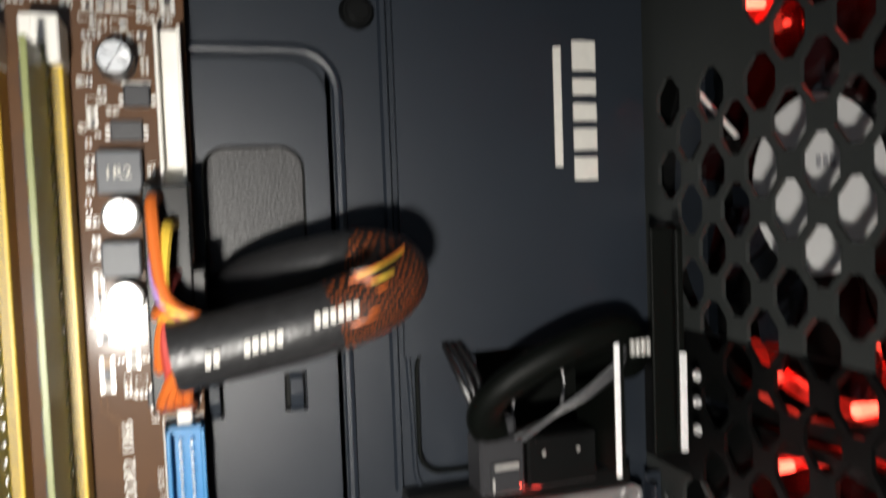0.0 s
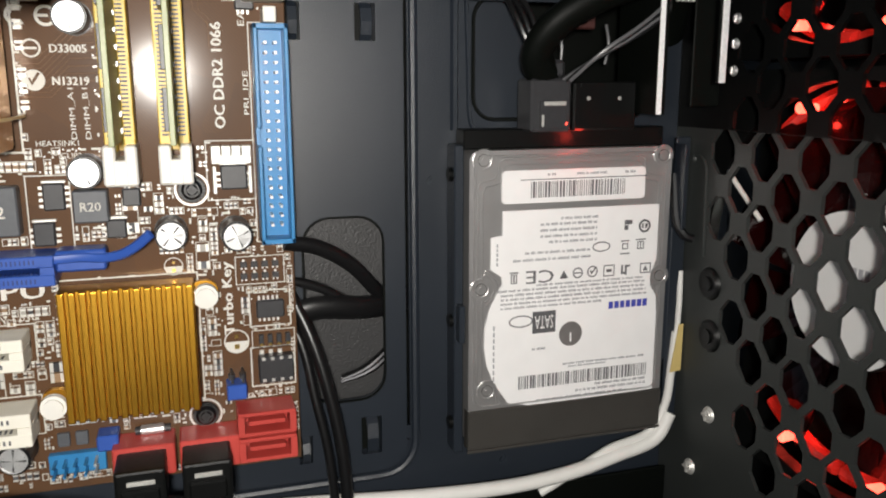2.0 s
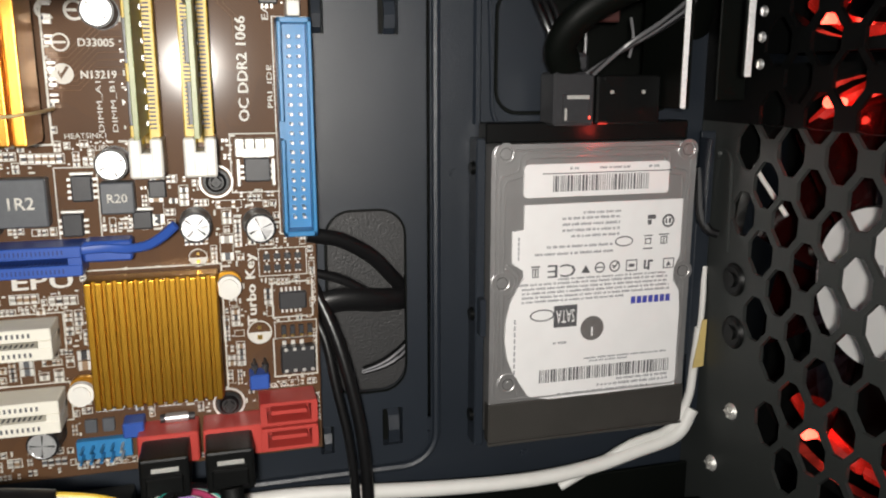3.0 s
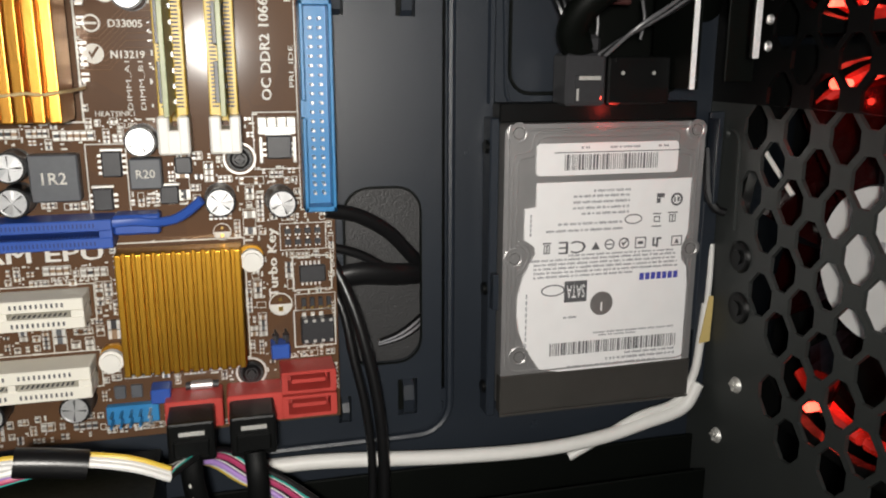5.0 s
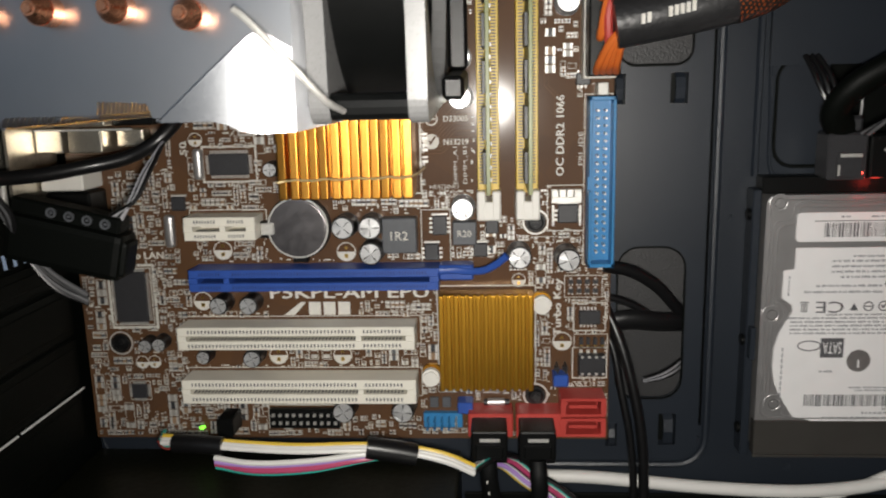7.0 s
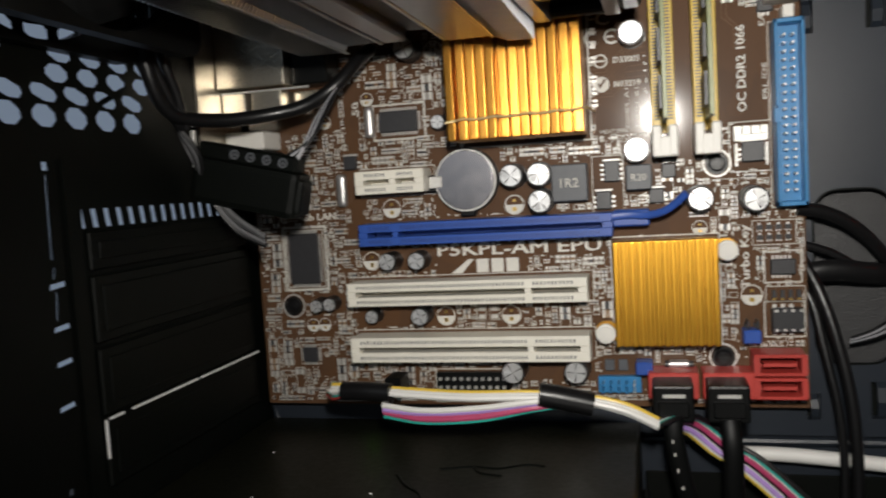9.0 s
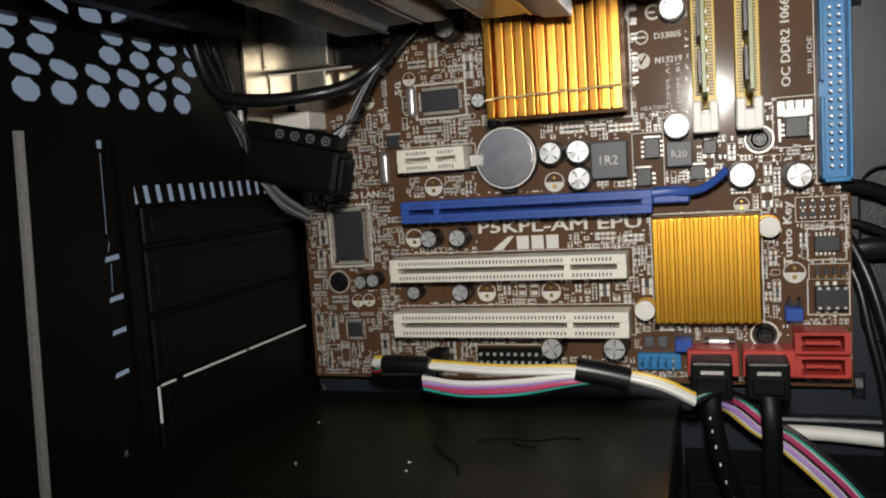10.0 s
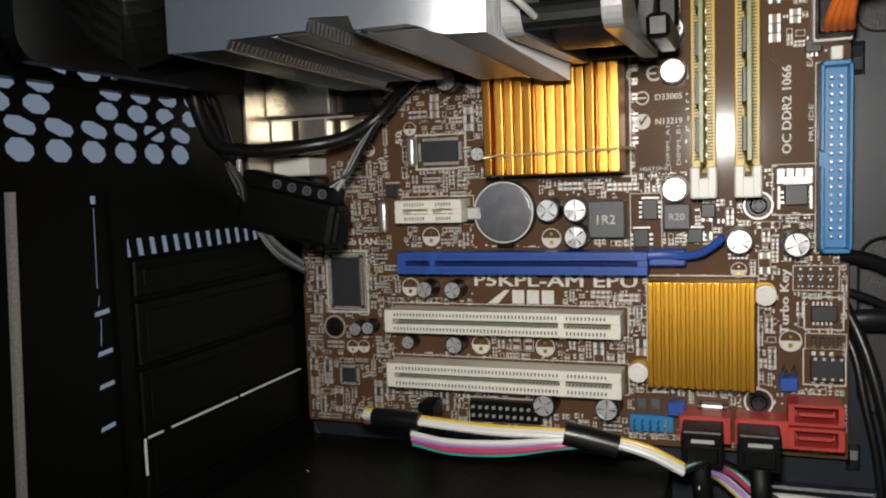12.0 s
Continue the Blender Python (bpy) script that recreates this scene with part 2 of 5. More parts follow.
def tube(points, r, seg=10, n=6, flat=1.0):
    """A cable through points; flat: its thickness across, for ribbons."""
    line = smoothed(points, n)
    bm = bmesh.new()
    rings, side = [], None
    for i, p in enumerate(line):
        way = (line[min(i + 1, len(line) - 1)] - line[max(i - 1, 0)]).normalized()
        if side is None:
            side = way.cross(Vector((0, 1, 0)))
            side = side if side.length > 0.1 else way.cross(Vector((1, 0, 0)))
        side = (side - way * side.dot(way)).normalized()
        up = way.cross(side)
        rings.append([bm.verts.new(p + side * r * math.cos(k * math.tau / seg) + up * r * flat * math.sin(k * math.tau / seg)) for k in range(seg)])
    for a, b in zip(rings, rings[1:]):
        for k in range(seg):
            bm.faces.new((a[k], a[(k + 1) % seg], b[(k + 1) % seg], b[k]))
    bm.faces.new(rings[0])
    bm.faces.new(rings[-1])
    bmesh.ops.recalc_face_normals(bm, faces=bm.faces)
    return bm


def thing(name, base, label, category, group="", kind=""):
    ob = new(name)
    ob.empty_display_size = 0.005
    ob.location = Vector(base) / 1000
    return tagged(ob, label, category, group, kind)


def root_place(ob):
    place = Vector()
    while ob:
        place += ob.location
        ob = ob.parent
    return place


def meshed(name, bm, material, smooth=False):
    """A mesh in metres from a bmesh in millimetres."""
    me = bpy.data.meshes.new(name)
    bmesh.ops.scale(bm, vec=(0.001,) * 3, verts=bm.verts)
    if smooth:
        for f in bm.faces:
            f.smooth = True
        for e in bm.edges:
            if len(e.link_faces) == 2 and e.calc_face_angle() > 0.7:
                e.smooth = False
    bm.to_mesh(me)
    bm.free()
    for one in material if isinstance(material, (list, tuple)) else (material,):
        me.materials.append(one)
    return me


def part(name, bm, material, parent, label="", smooth=False, kind=""):
    me = meshed(name, bm, material, smooth)
    me.transform(Matrix.Translation(-root_place(parent)))
    ob = new(name, me)
    ob.parent = parent
    return tagged(ob, label, kind=kind)


def repeat(name, me, parent, p, label="", turn=0.0):
    """One more object on a shared mesh that was built round the origin; p in mm of the world."""
    ob = new(name, me)
    ob.parent = parent
    ob.location = Vector(p) / 1000 - root_place(parent)
    ob.rotation_euler = (0, radians(turn), 0)
    return tagged(ob, label)


def words(text, p, height, axis="x", mirror=False, depth=0.05, bold=0.0, width=None, facing="-y"):
    """Built-in lettering as a bmesh lying on a face that looks along -y; p: its middle in mm; axis: the way it reads (x, z, -x, -z)."""
    cu = bpy.data.curves.new("words", "FONT")
    cu.body, cu.size, cu.extrude = text, 1.0, 0.0
    cu.offset = min(bold, 0.014) if height > 2.2 else 0.0
    cu.align_x, cu.align_y, cu.resolution_u = "CENTER", "CENTER", 2
    ob = bpy.data.objects.new("words", cu)
    me = bpy.data.meshes.new_from_object(ob)
    bm = bmesh.new()
    bm.from_mesh(me)
    bpy.data.objects.remove(ob)
    bpy.data.meshes.remove(me)
    xs, ys = [v.co.x for v in bm.verts], [v.co.y for v in bm.verts]
    mx, my, k = (max(xs) + min(xs)) / 2, (max(ys) + min(ys)) / 2, height / (max(ys) - min(ys))
    kx = width / (max(xs) - min(xs)) if width else k
    for v in bm.verts:
        v.co = Vector(((v.co.x - mx) * kx, -depth, (v.co.y - my) * k))
    turn = {"x": 0, "z": -90, "-x": 180, "-z": 90}[axis]
    bmesh.ops.transform(bm, matrix=Matrix.Translation(p) @ Matrix.Rotation(radians(turn), 4, "Y"), verts=bm.verts)
    made = bmesh.ops.extrude_face_region(bm, geom=bm.faces[:])
    bmesh.ops.translate(bm, vec=(0, depth, 0), verts=[g for g in made["geom"] if isinstance(g, bmesh.types.BMVert)])
    bmesh.ops.recalc_face_normals(bm, faces=bm.faces)
    return bm


def many(boxes):
    """Many small boxes (x0, x1, y0, y1, z0, z1) as one bmesh."""
    bm = bmesh.new()
    verts, faces = [], []
    for x0, x1, y0, y1, z0, z1 in boxes:
        n = len(verts)
        verts += [(x, y, z) for x in (x0, x1) for y in (y0, y1) for z in (z0, z1)]
        faces += [tuple(n + k for k in f) for f in ((0, 1, 3, 2), (4, 6, 7, 5), (0, 4, 5, 1), (2, 3, 7, 6), (0, 2, 6, 4), (1, 5, 7, 3))]
    me = bpy.data.meshes.new("many")
    me.from_pydata(verts, [], faces)
    bm.from_mesh(me)
    bpy.data.meshes.remove(me)
    return bm


# ---- room ----
def room():
    part_of = thing("desk", (220, -100, 0), "dark wooden desk under the open computer case", "desk", kind="structure")
    part("desktop", box(-900, 1500, -900, 700, -40, 0, 3), DESK, part_of)
    # daylight on this wall is emission in its material
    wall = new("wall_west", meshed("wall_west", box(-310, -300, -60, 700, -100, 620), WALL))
    tagged(wall, "pale blue room wall behind the case, daylight added as glow", "wall", kind="structure")
    for name, dims in (("wall_north", (-900, 1500, 790, 800, -400, 1400)), ("wall_south", (-900, 1500, -1210, -1200, -400, 1400)),
                       ("wall_far_west", (-910, -900, -1200, 800, -400, 1400)), ("wall_east", (1500, 1510, -1200, 800, -400, 1400)), ("ceiling", (-900, 1510, -1200, 800, 1400, 1410))):
        tagged(new(name, meshed(name, box(*dims), PLASTER)), "dim plastered room surface in shadow", "ceiling" if name == "ceiling" else "wall", kind="structure")


room()


# ---- case ----
def hexagon(a, b, w=5.7, h=6.9):
    return [(a - 1.9, b + h), (a + 1.9, b + h), (a + w, b + 2.5), (a + w, b - 2.5), (a + 1.9, b - h), (a - 1.9, b - h), (a - w, b - 2.6), (a - w, b + 2.6)]


case = thing("computer_case", (220, -60, 0), "open black steel computer case with perforated front and rear panels", "computer case")


def tray():
    ties = ((275, 281, 255, 265.5), (254.8, 259.5, 255, 265.5), (274.5, 281, 127.5, 140), (254.8, 259, 127, 136))
    slits = [[(x0, z0), (x1, z0), (x1, z1), (x0, z1)] for x0, x1, z0, z1 in ties]
    cut_a, cut_b = rounded(258, 282.5, 146, 204, 8), rounded(257, 282.5, 268, 325, 6)
    part("motherboard_tray", plate([(56, 38), (385, 38), (385, 430), (56, 430)], [rounded(257, 283.5, 145, 205, 8), rounded(256, 283.5, 267, 326, 6), [(289.7, 134), (291.2, 134), (291.2, 345), (289.7, 345)], *slits, rounded(312, 373, 232, 269, 7)], 10.2, 11.4), STEEL, case)
    raised = plate(rounded(58, 289.3, 121.4, 347.5, 10), [cut_a, cut_b, *slits], 7.2, 9.6)
    part("raised_panel", raised, STEEL, case, "stamped raised steel panel with rounded corners")
    rim = [(a, 8.6, b) for a, b in rounded(58, 292.6, 118.8, 350.4, 11)]
    part("stamped_groove", tube(rim + rim[:1], 1.4, 8, 1), STEEL, case, smooth=True)
    # edge shade of the cable openings, drawn as thin black tubes
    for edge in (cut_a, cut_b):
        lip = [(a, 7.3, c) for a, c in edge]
        part("opening_lip", tube(lip + lip[:1], 0.4, 6, 1), MATT, case, "dark line for the shade along the cable opening's edge")
    part("bay_back", box(308, 331, 13, 14, 226, 272), STEEL, case, "plain steel behind the bay opening")
    part("bay_plate", plate([(307.5, 267), (383, 267), (383, 430), (307.5, 430)], [], 4.4, 6.0), STEEL, case, "flat steel drive bay plate with white print")
    part("bay_fold", tube([(305.6, 9.0, 229), (305.6, 9.0, 330), (305.6, 9.0, 430)], 1.3, 6, 2), STEEL, case)
    part("lower_fold", tube([(236, 9, 126), (262, 9, 125), (286, 9, 126), (290, 9, 130)], 0.9, 6), STEEL, case)
    # the bay opening's edge shade, also a black tube
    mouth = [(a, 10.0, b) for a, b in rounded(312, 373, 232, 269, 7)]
    part("opening_lip", tube(mouth + mouth[:1], 0.6, 6, 1), MATT, case, "dark line for the shade along the bay opening's edge")
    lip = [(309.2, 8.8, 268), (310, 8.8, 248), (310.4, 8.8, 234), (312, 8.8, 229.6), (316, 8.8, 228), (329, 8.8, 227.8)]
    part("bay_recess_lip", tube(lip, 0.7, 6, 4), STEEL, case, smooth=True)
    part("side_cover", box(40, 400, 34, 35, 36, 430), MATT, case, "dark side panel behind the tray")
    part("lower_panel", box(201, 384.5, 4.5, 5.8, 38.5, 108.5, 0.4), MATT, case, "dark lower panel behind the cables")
    part("rear_cover", box(240, 287, 14, 15, 110, 340), LEATHER, case, "plain steel side panel behind the tray")
    for x0, x1, z0, z1 in ties:
        xm, w = (x0 + x1) / 2, (x1 - x0) * 0.27
        strap = [(7.2, z0), (5.6, z0 + 1.6), (4.6, (z0 + z1) / 2), (5.6, z1 - 1.6), (7.2, z1)]
        outline = strap + [(y + 0.9, z) for y, z in reversed(strap)]
        part("cable_tie_bridge", plate(outline, [], xm - w, xm + w, "yz"), STEEL, case, "small punched cable tie bridge")
        # added black backing, paints the shade seen inside the slits
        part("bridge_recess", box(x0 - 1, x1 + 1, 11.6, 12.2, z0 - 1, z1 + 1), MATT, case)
    dimple = meshed("screw_dimple", join(rod((0, 0, 0), "-y", 1.5, 0.6, 16), rod((0, -0.6, 0), "-y", 0.8, 0.4, 12)), STEEL, True)
    for x, z in ((298.8, 213.7), (324, 117)):
        repeat("rivet", dimple, case, (x, 10.2, z))
    big = meshed("standoff_bolt", join(rod((0, 0, 0), "-y", 5.2, 2.2, 24, 3.6, 0.5), rod((0, -2.2, 0), "-y", 2.6, 1.0, 12)), DARK, True)
    repeat("standoff_bolt", big, case, (299, 10, 361))


tray()


def front():
    cut = []
    for i in range(-1, 12):
        y = -15.0 - 9.6 * i
        for k in range(13):
            z = (128.8 if i % 2 else 118.8) + 0.3 + 20.6 * k
            low = {-1: 288, 0: 190, 1: 160}.get(i, 126)
            high = 342 if y > -42 else 374
            if low < z < high and not (i < 1 and 224 < z < 280):
                cut.append((y, z))
    # middle band: same perforated panel, its shadow put into a darker material
    for z0, z1, x, name, material, label in ((38, 229, 385, "front_panel", FRONT, "perforated black steel front panel with diamond holes"), (229, 271, 385, "front_grille", FRONT_SHADE, "front panel between the two fans, coloured darker for its shade"),
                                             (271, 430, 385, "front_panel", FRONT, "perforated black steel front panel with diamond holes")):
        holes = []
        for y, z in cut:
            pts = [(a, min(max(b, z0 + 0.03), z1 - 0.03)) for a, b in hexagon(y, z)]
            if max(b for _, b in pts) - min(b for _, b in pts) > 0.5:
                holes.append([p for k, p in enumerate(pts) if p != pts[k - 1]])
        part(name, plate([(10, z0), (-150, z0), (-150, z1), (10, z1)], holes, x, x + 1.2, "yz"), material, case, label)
    rim = [(384.9, y, z) for y, z in ((3, 219), (-4, 220), (-7.4, 217), (-8, 210), (-8.6, 196), (-9, 188))]
    part("stamped_rim", tube(rim, 0.6, 6, 4), FRONT, case, smooth=True)
    part("rivet", rod((384.9, -0.4, 219), "-x", 1.9, 0.9, 18, 1.3, 0.3), FRONT, case, smooth=True)
    part("front_bezel", box(430, 433, -160, 40, 20, 440), DARK, case, "black plastic front cover behind the fans")
    part("front_flange", join(box(379.5, 384.8, 1.5, 2.6, 124, 226, 0.3), box(379.2, 380.2, -4, 2, 196, 224, 0.2)), STEEL, case)
    part("cage_bracket", join(box(370.5, 372.5, -30, -28.5, 243, 300, 0.3), box(374.5, 384.5, -12, -11, 236, 300, 0.3)), MATT, case)
    part("bracket_edge", box(370.6, 372.6, -30.8, -30.1, 243, 268.5, 0.2), EDGE, case, "bare metal bracket edge")
    part("bay_edge", box(358.6, 360.2, -18.8, -18, 234, 270, 0.2), EDGE, case, "bare metal bay edge")
    part("bay_wall", box(360.4, 361.4, -18.4, 8, 234, 270), MATT, case)
    washer = meshed("rubber_grommet", join(rod((0, 0, 0), "-x", 5.6, 1.2, 24, 4.6, 0.3), rod((-1.2, 0, 0), "-x", 2.4, 0.8, 16)), DARK, True)
    for y, z in ((-13.4, 180), (-15, 163)):
        repeat("rubber_grommet", washer, case, (385, y, z))
    screw = meshed("cross_head_screw", join(rod((0, 0, 0), "-x", 3.0, 1.4, 20, 2.2, 0.4), box(-2.0, -1.3, -0.3, 0.3, -1.8, 1.8), box(-2.0, -1.3, -1.8, 1.8, -0.3, 0.3)), TIN, True)
    for y, z in ((-17.4, 136.8), (-9, 114.6)):
        repeat("cross_head_screw", screw, case, (385, y, z))
    small = meshed("bracket_screw", join(rod((0, 0, 0), "-x", 1.7, 1.2, 16, 1.2, 0.3), box(-1.5, -1.1, -0.2, 0.2, -1.0, 1.0)), DRIVE, True)
    for z in (261, 254, 246.5):
        repeat("bracket_screw", small, case, (379, -26, z))


front()


def rear():
    cut = []
    for lift in (0, 21.6, 43.2):
        for z, h, shift, lean in ((237.4, 2.9, 0, 0.5), (243.4, 2.3, 0.6, 1.9), (248.9, 2.4, 6.0, 0.3), (254.2, 2.2, -4.6, 0.8)):
            for j in range(-1, 7):
                y = -65.2 - 12.2 * j + shift
                if -134 < y < -53 and not -113.4 < y < -105:
                    zz = z + lift
                    cut.append([(y - 2.0 - lean, zz + h), (y + 2.0 - lean, zz + h), (y + 4.3, zz + h * 0.3), (y + 4.3 + lean * 0.4, zz - h * 0.35), (y + 2.0 + lean, zz - h), (y - 2.0 + lean, zz - h), (y - 4.3, zz - h * 0.3), (y - 4.3 - lean * 0.4, zz + h * 0.35)])
    for i in range(14):
        y = -92 + 5.5 * i
        cut.append([(y - 1.5, 212.6), (y + 1.2, 212.6), (y + 2.2, 207.4), (y - 0.6, 207.4)])
    for z, y0 in ((193.2, -106.2), (182, -106), (172.8, -106.2), (161, -106.8)):
        cut.append([(y0, z - 1.0), (y0 + 6.4, z - 0.5), (y0 + 6.2, z + 1.0), (y0 + 0.4, z + 0.5)])
    cut.append([(-106.4, 137.6), (-104.2, 137.8), (-104.2, 139.6), (-106.2, 139.4)])
    for z0, z1 in ((200, 222), (195, 198), (184, 191.6)):
        cut.append([(-104.6, z0), (-103.7, z0), (-103.1, z1), (-104.0, z1)])
    cut.append([(-104.8, 223.2), (-102.4, 223.2), (-102.4, 225.4), (-104.8, 225.4)])
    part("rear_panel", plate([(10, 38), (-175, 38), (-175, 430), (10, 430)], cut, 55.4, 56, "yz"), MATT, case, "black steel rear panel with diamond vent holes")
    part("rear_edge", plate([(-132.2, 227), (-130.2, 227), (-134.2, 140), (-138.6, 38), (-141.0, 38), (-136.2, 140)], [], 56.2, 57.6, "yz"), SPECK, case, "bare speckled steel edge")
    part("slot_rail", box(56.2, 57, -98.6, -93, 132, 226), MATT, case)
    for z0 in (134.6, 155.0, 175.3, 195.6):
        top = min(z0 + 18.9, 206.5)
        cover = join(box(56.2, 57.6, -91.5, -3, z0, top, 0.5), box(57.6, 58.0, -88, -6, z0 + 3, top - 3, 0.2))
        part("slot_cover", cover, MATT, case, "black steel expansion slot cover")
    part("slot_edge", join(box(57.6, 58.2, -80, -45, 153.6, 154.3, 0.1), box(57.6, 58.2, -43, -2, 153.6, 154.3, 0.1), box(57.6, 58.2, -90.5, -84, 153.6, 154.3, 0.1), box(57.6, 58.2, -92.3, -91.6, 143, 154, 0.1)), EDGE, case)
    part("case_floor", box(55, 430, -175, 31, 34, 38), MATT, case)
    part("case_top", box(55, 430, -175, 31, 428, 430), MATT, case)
    part("floor_rail", box(200, 384, -6, -4.8, 38, 100, 0.4), MATT, case)
    part("vent_rib", tube([(48, -70.4, 243.1), (48, -62, 247), (48, -53.9, 250.4)], 0.9, 8, 2), MATT, case)
    for x, y in ((75, -130), (75, 20), (410, -130), (410, 20)):
        part("foot", rod((x, y, 0), "z", 14, 34, 24, 16, 2), DARK, case, smooth=True)


rear()


def print_on_bay():
    mark = join(box(354, 356.4, 4.1, 4.35, 318, 352), *[box(360, 367.4, 4.1, 4.35, z, z + h) for z, h in ((314, 6.5), (322.6, 6.2), (331, 5), (338.4, 4.6), (345.4, 8.4))])
    part("printed_mark", mark, SILK, case, "white printed maker's mark as plain bars")


print_on_bay()


# ---- motherboard ----
board = thing("motherboard", (157, 0, 133), "brown micro ATX motherboard crowded with components", "motherboard")
part("circuit_board", box(60, 254.6, 0, 1.6, 133, 376, 0.2), PCB, board, "brown printed circuit board")


def slots():
    def card_slot(name, x0, x1, z0, z1, y, material, key, step, label):
        zm = (z0 + z1) / 2
        w = (z1 - z0) / 2
        bm = join(box(x0, x1, -y, 0, zm + 0.9, z1, 0.25), box(x0, x1, -y, 0, z0, zm - 0.9, 0.25), box(x0, x0 + 3.2, -y, 0, zm - 0.92, zm + 0.92),
                  box(x1 - 3.2, x1, -y, 0, zm - 0.92, zm + 0.92), box(key, key + 2, -y + 0.3, 0, zm - 0.92, zm + 0.92), box(x0, x1, -2, -0.1, zm - 0.95, zm + 0.95))
        slot = part(name, bm, material, board, label)
        pins, n = [], int((x1 - x0 - 7) / step)
        for i in range(n):
            x = x0 + 3.8 + i * step
            if key - 1 < x < key + 2.6:
                continue
            for s in (-1, 1):
                pins.append(box(x, x + step * 0.42, -y - 0.04, -y + 0.3, zm + s * w * 0.62 - 0.6, zm + s * w * 0.62 + 0.6))
                pins.append(box(x, x + step * 0.42, -y + 1.6, -y + 4, zm + s * 0.86 - 0.1, zm + s * 0.86 + 0.1))
        part("contact_strip", join(*pins), PRINT if material is CREAM else SLATE, slot, kind="stuff")
        return slot

    card_slot("pci_slot", 99.5, 185, 171.6, 180.0, 11, CREAM, 164, 1.27, "cream plastic PCI expansion slot")
    card_slot("pci_slot", 99.5, 185, 151.2, 160.2, 11, CREAM, 164, 1.27, "cream plastic PCI expansion slot")
    card_slot("small_slot", 105.3, 130.6, 211.6, 219.8, 11, CREAM, 118, 1.0, "short cream plastic expansion slot")
    big = card_slot("graphics_slot", 105.5, 194, 193.2, 201.0, 11, BLUE, 118, 1.0, "long royal blue graphics card slot")
    latch = join(tube([(193, -9, 199.5), (200, -9, 199.8), (205, -10, 199.5), (210, -12, 200.5), (214, -14, 203), (217.5, -16, 206.2)], 1.25, 8, 5, 0.6),
                 box(194, 206, -8.5, -1, 196, 201.5, 0.6))
    part("slot_latch", latch, BLUE, big, "curved blue card latch", True)
    for x0 in (208, 221):
        s = part("memory_socket", join(box(x0, x0 + 2.9, -9.5, 0, 226, 346, 0.25), box(x0 + 4.5, x0 + 7.3, -9.5, 0, 226, 346, 0.25), box(x0 + 2.8, x0 + 4.6, -3, 0, 226, 346)), YELLOW, board, "yellow memory socket with open contacts")
        teeth = []
        for i in range(112):
            z = 230 + i * 1.02
            for a in (0.75, 4.75):
                teeth.append(box(x0 + a, x0 + a + 1.7, -9.62, -9.3, z, z + 0.45))
        part("contact_strip", join(*teeth), PRINT, s, kind="stuff")
        for z0, z1 in ((218, 228), (342, 352.4)):
            a, b = (z0, z0 + 6.4) if z0 < 300 else (z1 - 6.4, z1)
            clip = join(box(x0 - 0.3, x0 + 2.7, -15, 0, z0, z1, 0.5), box(x0 + 4.8, x0 + 7.7, -15, 0, z0, z1, 0.5), box(x0 - 0.2, x0 + 7.6, -14.8, 0, a, b, 0.4))
            part("clip", clip, WHITE, s, "white retaining clip")


slots()


def memory_module(x):
    m = thing("memory_module", (x, -20, 229), "green memory module with black chips seated in its socket", "memory module", "memory modules")
    part("laminate", box(x - 0.65, x + 0.65, -33.5, -3.2, 229, 344, 0.15), GREEN, m)
    for i in range(8):
        z = 232 + i * 14
        part("memory_chip", box(x - 1.75, x - 0.65, -29, -17, z, z + 10, 0.15), CHIP, m)
    dots = [box(x + 0.65, x + 1.1, -12.8, -11.9, 231 + i * 4, 232.2 + i * 4) for i in range(28)]
    part("resistor_strip", join(*dots), TIN, m, kind="stuff")
    return m


memory_module(211.7)
memory_module(224.7)


